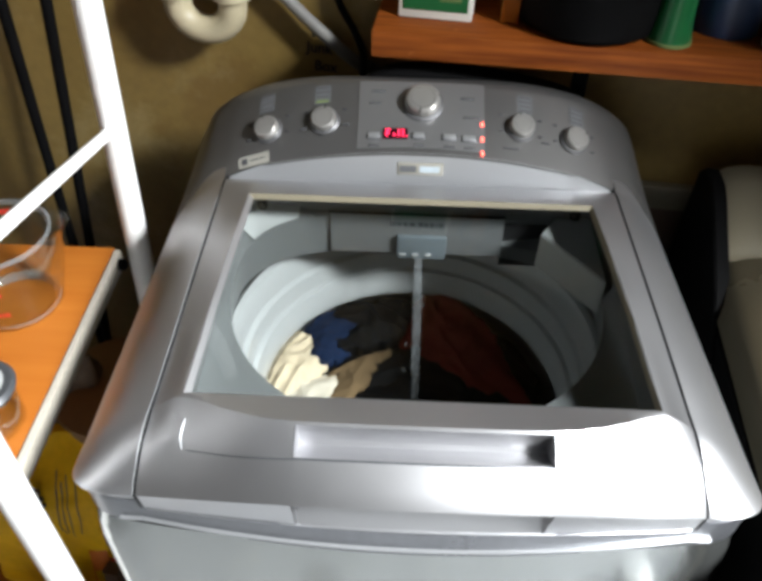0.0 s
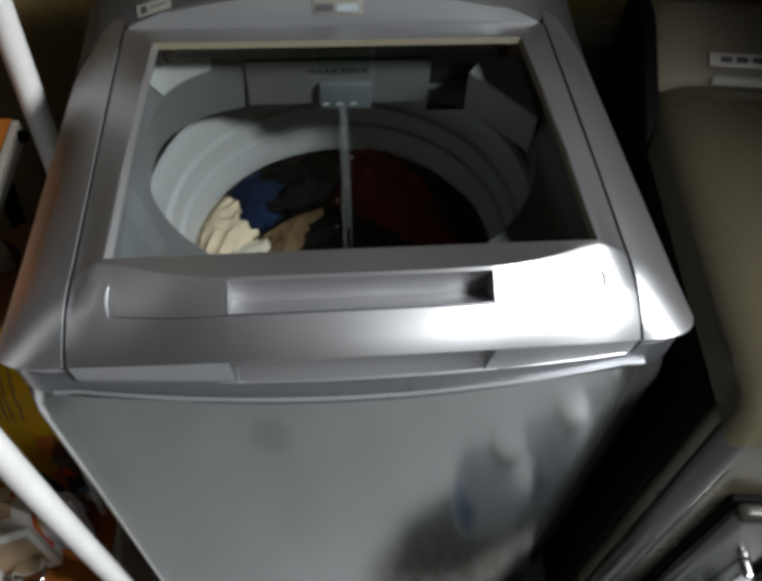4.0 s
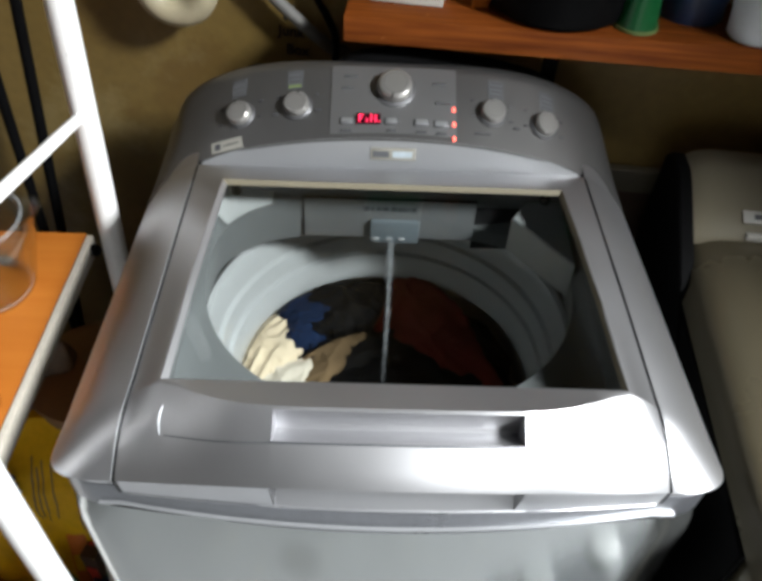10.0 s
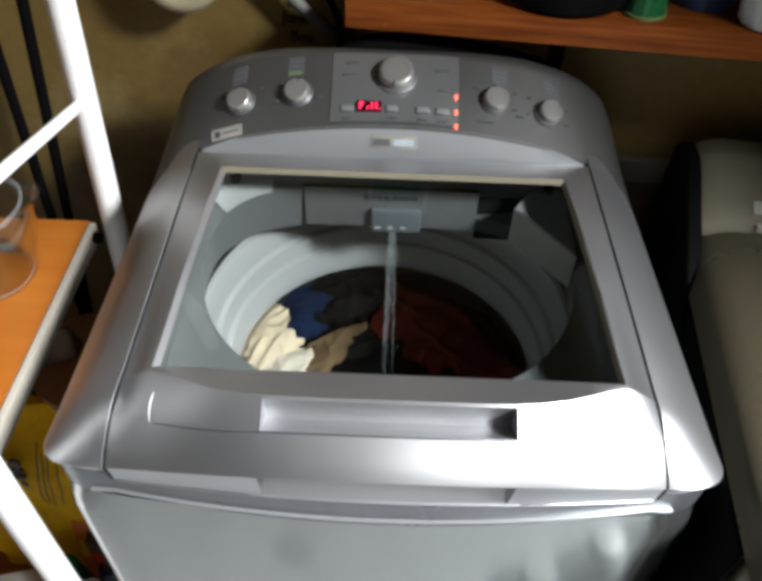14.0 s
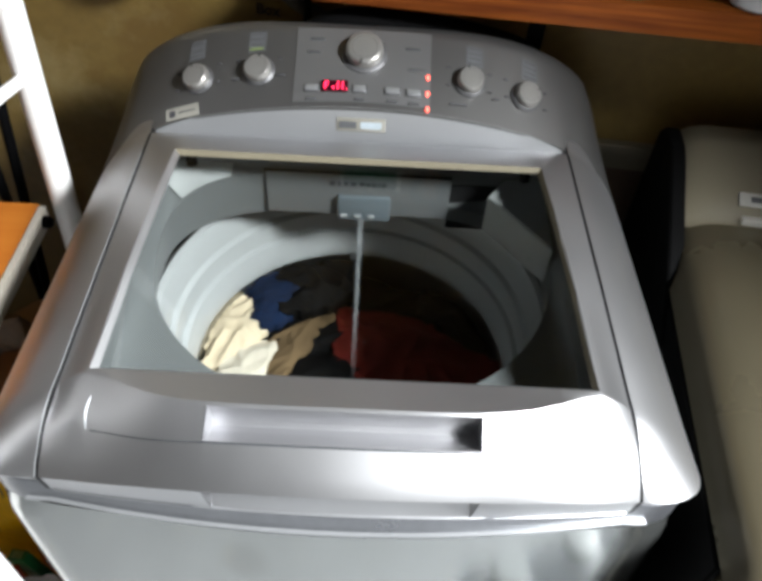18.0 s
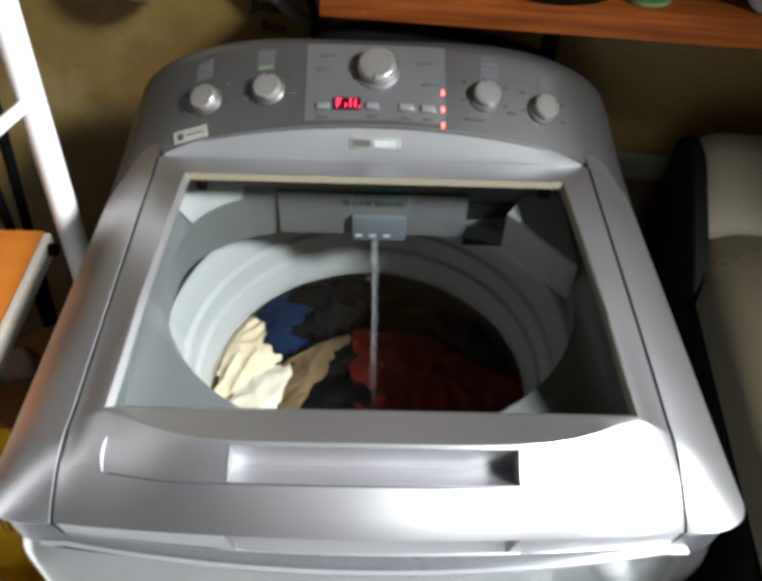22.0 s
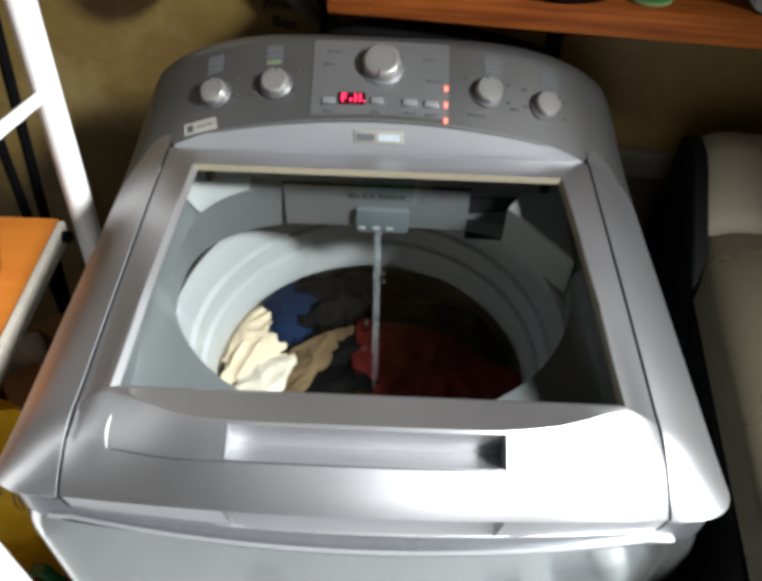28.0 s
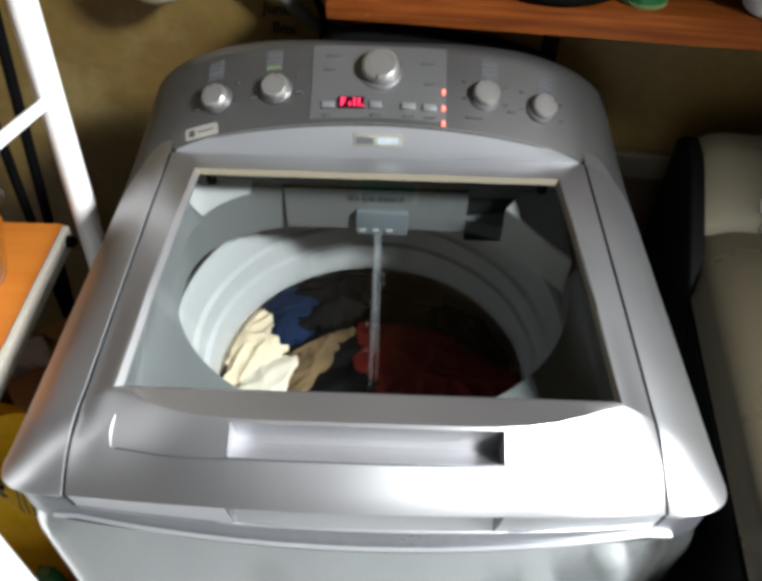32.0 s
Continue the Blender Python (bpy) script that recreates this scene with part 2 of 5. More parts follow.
M = {
    "silver": mat("silver_paint", (0.51, 0.51, 0.525), 0.40, 0.94, 0.05, 5, 900, 0.02, 1200, 0.05),
    "panel": mat("front_panel_paint", (0.30, 0.312, 0.305), 0.15, 0.9, 0.04, 3, 700, 0.004, 900, 0.02, coat=0.15),
    "console": mat("console_plastic", (0.175, 0.172, 0.17), 0.40, 0.8, 0.05, 6, 900, 0.02, 1300, 0.05),
    "console_mid": mat("console_center_plastic", (0.29, 0.29, 0.295), 0.40, 0.8, 0.04, 6, 900, 0.0, 1300, 0.05),
    "band": mat("light_silver_band", (0.48, 0.49, 0.505), 0.32, 0.7, 0.03, 6, 900, 0.0, 1300, 0.05),
    "bead": mat("shaded_silver", (0.16, 0.165, 0.18), 0.30, 0.6),
    "knob": mat("knob_satin", (0.34, 0.33, 0.315), 0.30, 0.6, 0.05, 20, 900, 0.0, 1300, 0.05),
    "knob_base": mat("knob_skirt", (0.12, 0.12, 0.125), 0.45, 0.5),
    "dark_gap": mat("dark_gap", (0.012, 0.012, 0.013), 0.7),
    "dark_gray": mat("dark_gray_plastic", (0.075, 0.08, 0.088), 0.35, 0.3, 0.1, 8),
    "black": mat("black_rubber", (0.004, 0.004, 0.0043), 0.6, 0, 0.2, 20, specular=0.05),
    "gray_print": mat("gray_print", (0.075, 0.076, 0.08), 0.6),
    "ink": mat("black_marker_ink", (0.008, 0.008, 0.009), 0.6),
    "dark_print": mat("dark_print", (0.05, 0.05, 0.06), 0.6),
    "white_plastic": mat("white_tub_plastic", (0.39, 0.41, 0.415), 0.16, 0, 0.04, 6, 300, 0.01, 400, 0.06),
    "tub_gray": mat("tub_cover_gray", (0.135, 0.145, 0.148), 0.35, 0, 0.07, 6, 300, 0.01, 400, 0.06),
    "inlet_gray": mat("inlet_plate_gray", (0.15, 0.158, 0.162), 0.4, 0, 0.05, 8),
    "nozzle": mat("blue_gray_nozzle_plastic", (0.14, 0.17, 0.19), 0.35, 0, 0.05, 8),
    "cheek": mat("light_cheek_plastic", (0.42, 0.44, 0.44), 0.3, 0, 0.05, 8),
    "pale_sticker": mat("pale_foil_sticker", (0.33, 0.32, 0.285), 0.45, 0.2, 0.06, 20),
    "steel": mat("basket_steel", (0.45, 0.45, 0.44), 0.32, 1.0, 0.1, 10),
    "white_metal": mat("white_painted_tube", (0.88, 0.87, 0.86), 0.35, 0, 0.05, 12, 200, 0.02, 300, 0.08, stain=((0.45, 0.33, 0.22), 0.70, 0.6, 25)),
    "orange_wood": wood("orange_shelf_wood", (0.38, 0.125, 0.019), (0.33, 0.10, 0.014), 2.0, 0, 0.4),
    "red_wood": wood("red_brown_wood", (0.29, 0.078, 0.012), (0.13, 0.028, 0.005), 4.0, 0, 0.5),
    "edge_white": mat("shelf_rail_white", (0.52, 0.48, 0.41), 0.45, 0, 0.1, 15),
    "wall": mat("cream_wall_paint", (0.195, 0.128, 0.036), 0.48, 0, 0.14, 2.2, 60, 0.15, 90, 0.08, stain=((0.14, 0.08, 0.02), 0.56, 0.6, 4.0)),
    "dim_wall": mat("unseen_dark_wall", (0.055, 0.047, 0.037), 0.8, 0, 0.2, 3),
    "ceiling": mat("unseen_dark_ceiling", (0.03, 0.027, 0.022), 0.85, 0, 0.06, 3),
    "floor": mat("gray_floor_paint", (0.36, 0.37, 0.38), 0.6, 0, 0.10, 5, 80, 0.25, 60, 0.12, stain=((0.20, 0.16, 0.11), 0.62, 0.5, 22.0)),
    "dryer": mat("dryer_gray_paint", (0.120, 0.104, 0.068), 0.28, 0.4, 0.06, 4, 700, 0.01, 900, 0.05, coat=0.2),
    "dryer_badge": mat("pale_satin_badge", (0.72, 0.71, 0.66), 0.25, 0.4, 0.04, 10),
    "pail_brown": mat("brown_pail_plastic", (0.20, 0.10, 0.035), 0.5, 0, 0.1, 8),
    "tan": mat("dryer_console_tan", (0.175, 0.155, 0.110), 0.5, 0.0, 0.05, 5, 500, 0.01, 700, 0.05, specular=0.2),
    "dryer_front": mat("dryer_front_paint", (0.065, 0.062, 0.054), 0.24, 0.6, 0.06, 4, 700, 0.01, 900, 0.05),
    "print_block": mat("pale_label_block", (0.155, 0.16, 0.17), 0.4, 0.5, 0.05, 20),
    "badge": mat("badge_plate", (0.34, 0.325, 0.28), 0.35, 0.3, 0.04, 10),
    "badge_blue": mat("badge_blue_print", (0.40, 0.46, 0.50), 0.5),
    "chrome": mat("chrome", (0.80, 0.80, 0.80), 0.12, 1.0, 0.02, 10),
    "pvc": mat("cream_plastic_pipe", (0.46, 0.40, 0.27), 0.4, 0, 0.08, 10, 200, 0.01, 300),
    "conduit": mat("gray_conduit", (0.17, 0.165, 0.155), 0.6, 0.1, 0.12, 14),
    "yellow": mat("yellow_bag_paper", (0.72, 0.42, 0.008), 0.5, 0, 0.14, 8, 80, 0.3, 30, specular=0.15),
    "brown_sack": mat("brown_printed_sack", (0.13, 0.075, 0.035), 0.6, 0, 0.3, 8, 60, 0.3, 30, stain=((0.015, 0.01, 0.008), 0.52, 0.9, 12)),
    "cream_cloth": mat("cream_cotton", (0.62, 0.53, 0.38), 0.9, 0, 0.12, 14, 300, 0.5, 500, stain=((0.10, 0.075, 0.045), 0.62, 0.8, 34), specular=0.12),
    "tan_cloth": mat("wet_tan_cotton", (0.13, 0.088, 0.046), 0.85, 0, 0.2, 14, 300, 0.5, 500, specular=0.12),
    "white_cloth": mat("white_cotton", (0.62, 0.57, 0.47), 0.9, 0, 0.08, 14, 300, 0.5, 500, specular=0.12),
    "blue_cloth": mat("navy_denim", (0.006, 0.015, 0.042), 0.85, 0, 0.25, 14, 500, 0.6, 700, specular=0.12),
    "red_cloth": mat("wet_red_cotton", (0.14, 0.016, 0.011), 0.6, 0, 0.25, 14, 400, 0.6, 500, specular=0.12),
    "dark_cloth": mat("wet_black_cotton", (0.005, 0.005, 0.0052), 0.6, 0, 0.3, 12, 400, 0.6, 500, specular=0.06),
    "brown_cloth": mat("wet_brown_cotton", (0.012, 0.009, 0.007), 0.6, 0, 0.3, 12, 400, 0.6, 500, specular=0.12),
    "green": mat("green_plastic", (0.008, 0.10, 0.03), 0.3, 0, 0.08, 12),
    "lime": mat("lime_print", (0.15, 0.20, 0.07), 0.5),
    "white_card": mat("white_card", (0.66, 0.645, 0.59), 0.6, 0, 0.05, 10),
    "card_board": mat("brown_cardboard", (0.38, 0.27, 0.16), 0.8, 0, 0.12, 10, 120, 0.2, 90),
    "red_print": mat("red_print", (0.65, 0.05, 0.03), 0.5),
    "orange_card": mat("orange_print", (0.60, 0.16, 0.02), 0.5),
    "blue_print": mat("blue_print", (0.02, 0.20, 0.50), 0.4),
    "jug": mat("milky_jug_plastic", (0.90, 0.92, 0.94), 0.3, 0, 0.04, 10),
    "navy": mat("navy_plastic", (0.02, 0.04, 0.10), 0.35, 0, 0.1, 10),
    "trim": mat("off_white_trim", (0.15, 0.13, 0.09), 0.55, 0, 0.08, 8),
    "brown_dark": mat("dark_brown_panel", (0.075, 0.045, 0.028), 0.6, 0, 0.2, 6),
    "glass": thin_glass("lid_glass", (0.82, 0.835, 0.83), 5.0, 0.015, 0.030, 1.0),
    "cup_glass": thin_glass("clear_cup_glass", (0.95, 0.965, 0.955), 3.0, 0.04, 0.04, 0.9),
    "water": stream("water"),
    "white_glint": stream("whitened_glass_edge", 0.10, 0.28),
    "red_led": glow("red_led", (1.0, 0.03, 0.10), 6.0),
    "red_dot": glow("red_indicator", (1.0, 0.14, 0.10), 7.0),
    "led_back": mat("display_window", (0.05, 0.004, 0.01), 0.2),
}


def blend_in(m, colour, factor):
    """Lays a further colour over a material's base colour by a node output."""
    n, ln = m.node_tree.nodes, m.node_tree.links
    socket = n["Principled BSDF"].inputs["Base Color"]
    mix = n.new("ShaderNodeMix")
    mix.data_type = "RGBA"
    mix.inputs[7].default_value = (*colour, 1)
    ln.new(socket.links[0].from_socket, mix.inputs[6])
    ln.new(factor, mix.inputs[0])
    ln.new(mix.outputs[2], socket)


def blotches(m, scale, at, soft, amount):
    n, ln = m.node_tree.nodes, m.node_tree.links
    tc, ns, r = n.new("ShaderNodeTexCoord"), n.new("ShaderNodeTexNoise"), n.new("ShaderNodeMapRange")
    ns.inputs["Scale"].default_value, ns.inputs["Detail"].default_value, ns.inputs["Roughness"].default_value = scale, 9, 0.7
    ln.new(tc.outputs["Object"], ns.inputs["Vector"])
    r.inputs[1].default_value, r.inputs[2].default_value, r.inputs[4].default_value = at, at + soft, amount
    ln.new(ns.outputs["Fac"], r.inputs[0])
    return r.outputs[0]


def math_node(m, kind, a, b=None):
    n, ln = m.node_tree.nodes, m.node_tree.links
    k = n.new("ShaderNodeMath")
    k.operation = kind
    for i, v in enumerate((a, b)):
        if v is None:
            continue
        if isinstance(v, (int, float)):
            k.inputs[i].default_value = v
        else:
            ln.new(v, k.inputs[i])
    return k.outputs[0]


def panel_tones(m):
    """Floor reflection painted dark along the front sheet's foot, a dull oval higher up."""
    n, ln = m.node_tree.nodes, m.node_tree.links
    tc, sep, ns = n.new("ShaderNodeTexCoord"), n.new("ShaderNodeSeparateXYZ"), n.new("ShaderNodeTexNoise")
    ns.inputs["Scale"].default_value, ns.inputs["Detail"].default_value = 22, 7
    ln.new(tc.outputs["Object"], sep.inputs[0])
    ln.new(tc.outputs["Object"], ns.inputs["Vector"])
    z = math_node(m, "ADD", sep.outputs[2], math_node(m, "MULTIPLY", ns.outputs["Fac"], 0.05))
    low = n.new("ShaderNodeMapRange")
    low.inputs[1].default_value, low.inputs[2].default_value, low.inputs[3].default_value, low.inputs[4].default_value = 0.130, 0.140, 0.55, 0.0
    ln.new(z, low.inputs[0])
    blend_in(m, (0.13, 0.125, 0.105), low.outputs[0])
    for x0, z0, rx, rz in ((-0.095, 0.770, 0.025, 0.048),):
        dx = math_node(m, "POWER", math_node(m, "ABSOLUTE", math_node(m, "MULTIPLY", math_node(m, "SUBTRACT", sep.outputs[0], x0), 1 / rx)), 2.0)
        dz = math_node(m, "POWER", math_node(m, "ABSOLUTE", math_node(m, "MULTIPLY", math_node(m, "SUBTRACT", sep.outputs[2], z0), 1 / rz)), 2.0)
        r = n.new("ShaderNodeMapRange")
        r.inputs[1].default_value, r.inputs[2].default_value, r.inputs[3].default_value, r.inputs[4].default_value = 0.2, 1.3, 0.32, 0.0
        ln.new(math_node(m, "ADD", dx, dz), r.inputs[0])
        blend_in(m, (0.12, 0.115, 0.10), r.outputs[0])


def milky(m, share):
    """Lets part of the light through, as thin plastic does."""
    n, ln = m.node_tree.nodes, m.node_tree.links
    b, soft, mix = n["Principled BSDF"], n.new("ShaderNodeBsdfTranslucent"), n.new("ShaderNodeMixShader")
    soft.inputs[0].default_value = (0.86, 0.88, 0.90, 1)
    mix.inputs[0].default_value = share
    ln.new(b.outputs[0], mix.inputs[1])
    ln.new(soft.outputs[0], mix.inputs[2])
    ln.new(mix.outputs[0], n["Material Output"].inputs[0])


milky(M["jug"], 0.55)
panel_tones(M["panel"])
blend_in(M["floor"], (0.62, 0.58, 0.44), blotches(M["floor"], 17, 0.61, 0.05, 0.7))
blend_in(M["floor"], (0.13, 0.085, 0.045), blotches(M["floor"], 3.1, 0.62, 0.10, 0.6))


def brown_patch(m):
    """Brown litter ground into the floor by the gap between the machines."""
    n, ln = m.node_tree.nodes, m.node_tree.links
    tc, sep = n.new("ShaderNodeTexCoord"), n.new("ShaderNodeSeparateXYZ")
    ln.new(tc.outputs["Object"], sep.inputs[0])
    dx = math_node(m, "POWER", math_node(m, "ABSOLUTE", math_node(m, "MULTIPLY", math_node(m, "SUBTRACT", sep.outputs[0], 0.27), 6.0)), 2.0)
    dy = math_node(m, "POWER", math_node(m, "ABSOLUTE", math_node(m, "MULTIPLY", math_node(m, "SUBTRACT", sep.outputs[1], -0.02), 9.0)), 2.0)
    r = n.new("ShaderNodeMapRange")
    r.inputs[1].default_value, r.inputs[2].default_value, r.inputs[3].default_value, r.inputs[4].default_value = 0.3, 1.6, 1.0, 0.0
    ln.new(math_node(m, "ADD", dx, dy), r.inputs[0])
    blend_in(m, (0.10, 0.060, 0.030), math_node(m, "MULTIPLY", r.outputs[0], blotches(m, 45, 0.30, 0.25, 0.9)))


brown_patch(M["floor"])
blend_in(M["wall"], (0.34, 0.27, 0.13), blotches(M["wall"], 2.6, 0.55, 0.14, 0.6))
blend_in(M["white_metal"], (0.16, 0.12, 0.09), blotches(M["white_metal"], 60, 0.68, 0.03, 0.8))
blend_in(M["red_wood"], (0.42, 0.16, 0.045), blotches(M["red_wood"], 30, 0.66, 0.06, 0.7))


# ---- building helpers ----
def part(name, bm, material, parent=None, label="", smooth=True):
    me = bpy.data.meshes.new(name)
    bmesh.ops.recalc_face_normals(bm, faces=bm.faces)
    bm.to_mesh(me)
    bm.free()
    if smooth:
        for p in me.polygons:
            p.use_smooth = True
        me.set_sharp_from_angle(angle=radians(38))
    me.materials.append(M[material] if isinstance(material, str) else material)
    ob = new(name, me)
    ob.parent = parent
    if label:
        ob["label"] = label
    return ob


def thing(name, label, category, m=None, group="", kind=""):
    ob = new(name)
    ob.empty_display_size = 0.05
    if m is not None:
        ob.matrix_world = m
    return tagged(ob, label, category, group, kind)


def box(x0, x1, y0, y1, z0, z1, bevel=0.004, seg=2, bm=None):
    bm2 = bmesh.new()
    bmesh.ops.create_cube(bm2, size=1)
    for v in bm2.verts:
        v.co = Vector(((x0 + x1) / 2 + v.co.x * (x1 - x0), (y0 + y1) / 2 + v.co.y * (y1 - y0), (z0 + z1) / 2 + v.co.z * (z1 - z0)))
    if bevel:
        bmesh.ops.bevel(bm2, geom=bm2.edges[:], offset=bevel, segments=seg, affect="EDGES", profile=0.6)
    return bm2


def grid(f, nu, nv, closed=False, skip=None):
    """A surface through f(u, v), u and v from 0 to 1."""
    bm = bmesh.new()
    rows = [[bm.verts.new(f(i / nu, j / nv)) for j in range(nv + 1)] for i in range(nu + (0 if closed else 1))]
    n = len(rows)
    for i in range(nu):
        for j in range(nv):
            if skip and skip((i + 0.5) / nu, (j + 0.5) / nv):
                continue
            a, b = rows[i], rows[(i + 1) % n]
            bm.faces.new((a[j], b[j], b[j + 1], a[j + 1]))
    return bm


def lathe(profile, seg=40, cx=0.0, cy=0.0):
    """profile: (radius, z) from one end to the other, turned round a vertical axis."""
    bm = bmesh.new()
    rings = []
    for r, z in profile:
        if r < 1e-5:
            rings.append([bm.verts.new((cx, cy, z))])
        else:
            rings.append([bm.verts.new((cx + r * math.cos(2 * math.pi * k / seg), cy + r * math.sin(2 * math.pi * k / seg), z)) for k in range(seg)])
    for a, b in zip(rings, rings[1:]):
        for k in range(seg):
            q = [a[k % len(a)], a[(k + 1) % len(a)], b[(k + 1) % len(b)], b[k % len(b)]]
            q = list(dict.fromkeys(q))
            if len(q) > 2:
                bm.faces.new(q)
    return bm


def tube(points, r, seg=14, taper=None, caps=True):
    """A round bar along points."""
    bm = bmesh.new()
    pts = [Vector(p) for p in points]
    rings, side = [], None
    for i, p in enumerate(pts):
        d = (pts[min(i + 1, len(pts) - 1)] - pts[max(i - 1, 0)]).normalized()
        if side is None:
            side = d.orthogonal().normalized()
        side = (side - d * side.dot(d)).normalized()
        up = d.cross(side)
        rr = r if taper is None else r * taper[i]
        rings.append([bm.verts.new(p + rr * (math.cos(2 * math.pi * k / seg) * side + math.sin(2 * math.pi * k / seg) * up)) for k in range(seg)])
    for a, b in zip(rings, rings[1:]):
        for k in range(seg):
            bm.faces.new((a[k], a[(k + 1) % seg], b[(k + 1) % seg], b[k]))
    if caps:
        bm.faces.new(rings[0][::-1])
        bm.faces.new(rings[-1])
    return bm


def prism(outline, z0, z1, bevel=0.0):
    """An outline (x, y) drawn up from z0 to z1."""
    bm = bmesh.new()
    f = bm.faces.new([bm.verts.new((x, y, z0)) for x, y in outline])
    ex = bmesh.ops.extrude_face_region(bm, geom=[f])
    for v in ex["geom"]:
        if isinstance(v, bmesh.types.BMVert):
            v.co.z = z1
    if bevel:
        bmesh.ops.bevel(bm, geom=bm.edges[:], offset=bevel, segments=2, affect="EDGES")
    return bm


def thick(bm, depth):
    """Gives a sheet thickness against its normals."""
    bmesh.ops.recalc_face_normals(bm, faces=bm.faces)
    bmesh.ops.solidify(bm, geom=bm.faces[:], thickness=depth)
    return bm


def curve(points, n):
    """A smooth line through points, as n + 1 points."""
    p = [Vector(q) for q in points]
    out = []
    for k in range(n + 1):
        s = k / n * (len(p) - 1)
        i = min(int(s), len(p) - 2)
        f = s - i
        a, b, c, d = p[max(i - 1, 0)], p[i], p[i + 1], p[min(i + 2, len(p) - 1)]
        out.append(0.5 * (2 * b + (c - a) * f + (2 * a - 5 * b + 4 * c - d) * f * f + (3 * b - a - 3 * c + d) * f ** 3))
    return out


def interp(x, xs, ys):
    return float(np.interp(x, xs, ys))


def words(name, text, size, m, material, parent, depth=0.0006):
    c = bpy.data.curves.new(name, "FONT")
    c.body, c.size, c.extrude, c.align_x, c.align_y = text, size, depth, "CENTER", "CENTER"
    c.offset = size * 0.022
    c.materials.append(M[material])
    ob = new(name, c)
    ob.parent, ob.matrix_basis = parent, m
    return ob


# ---- the room ----
def wall_with_holes(name, x0, x1, z0, z1, y0, y1, holes, material):
    """A wall in the x-z plane with openings (x0, x1, z0, z1) through it, in blocks round them, as one mesh."""
    xs = sorted({x0, x1, *[h[0] for h in holes], *[h[1] for h in holes]})
    zs = sorted({z0, z1, *[h[2] for h in holes], *[h[3] for h in holes]})
    bm = bmesh.new()
    solid = {(i, j): not any(h[0] <= (xs[i] + xs[i + 1]) / 2 <= h[1] and h[2] <= (zs[j] + zs[j + 1]) / 2 <= h[3] for h in holes) for i in range(len(xs) - 1) for j in range(len(zs) - 1)}

    def quad(*c):
        bm.faces.new([bm.verts.new(v) for v in c])

    for (i, j), s in solid.items():
        if not s:
            continue
        a, b, c, d = xs[i], xs[i + 1], zs[j], zs[j + 1]
        quad((a, y0, c), (b, y0, c), (b, y0, d), (a, y0, d))
        quad((a, y1, c), (a, y1, d), (b, y1, d), (b, y1, c))
        if not solid.get((i - 1, j)):
            quad((a, y0, c), (a, y0, d), (a, y1, d), (a, y1, c))
        if not solid.get((i + 1, j)):
            quad((b, y0, c), (b, y1, c), (b, y1, d), (b, y0, d))
        if not solid.get((i, j - 1)):
            quad((a, y0, c), (a, y1, c), (b, y1, c), (b, y0, c))
        if not solid.get((i, j + 1)):
            quad((a, y0, d), (b, y0, d), (b, y1, d), (a, y1, d))
    bmesh.ops.remove_doubles(bm, verts=bm.verts[:], dist=1e-5)
    return tagged(part(name, bm, material, smooth=False), kind="structure")


YW = 0.72          # face of the back wall


def in_room(ob, label="", category="", kind=""):
    ob.matrix_basis = ROOM @ ob.matrix_basis
    return tagged(ob, label, category, kind=kind)


in_room(part("floor", box(-1.6, 1.55, -2.35, 0.9, -0.1, 0.0, 0), "floor", smooth=False), "worn gray-painted concrete floor with brown patches", "floor", "structure")
in_room(part("wall_north", box(-1.6, 1.55, YW, 0.9, 0.0, 2.75, 0), "wall", smooth=False), "cream-painted wall with brown stains", "wall", "structure")
# other walls and the ceiling are unseen, added dark to cut bounced light
in_room(part("wall_west", box(-1.6, -1.45, -2.2, YW - 0.002, 0.0, 2.75, 0), "dim_wall", smooth=False), "unseen side wall, added dark to cut bounced light", "wall", "structure")
# the added doorway's edge is set to shade the rear right
east = wall_with_holes("wall_east", -2.2, YW - 0.002, 0.0, 2.75, -1.55, -1.2, [(-1.05, -0.125, 0.02, 2.70)], "dim_wall")
east.matrix_basis = pose(0, 0, 0, 0, 0, 90)
in_room(east, "unseen dark side wall with a tall doorway added for light", "wall", "structure")
in_room(wall_with_holes("wall_south", -1.6, 1.35, 0.0, 2.75, -2.35, -2.2, [(-0.05, 0.65, 0.02, 2.05)], "dim_wall"), "unseen dark wall with a doorway added for light", "wall", "structure")
in_room(part("ceiling", box(-1.6, 1.55, -2.35, 0.9, 2.752, 2.85, 0), "ceiling", smooth=False), "unseen ceiling, added dark to cut bounced light", "ceiling", "structure")


# ---- the washing machine ----
SEAM_Y = [-0.02, 0.0, 0.09, 0.19, 0.33, 0.443, 0.60]
SEAM_X = [0.275, 0.274, 0.266, 0.262, 0.259, 0.258, 0.258]


def bow(x, depth=0.026, half=0.335):
    """How far the front stands forward at x."""
    return -depth * (1 - min(1.0, (abs(x) / half)) ** 2)


washer = thing("washing_machine", "silver-gray top-loading washing machine, lid closed, filling with water", "washing machine")

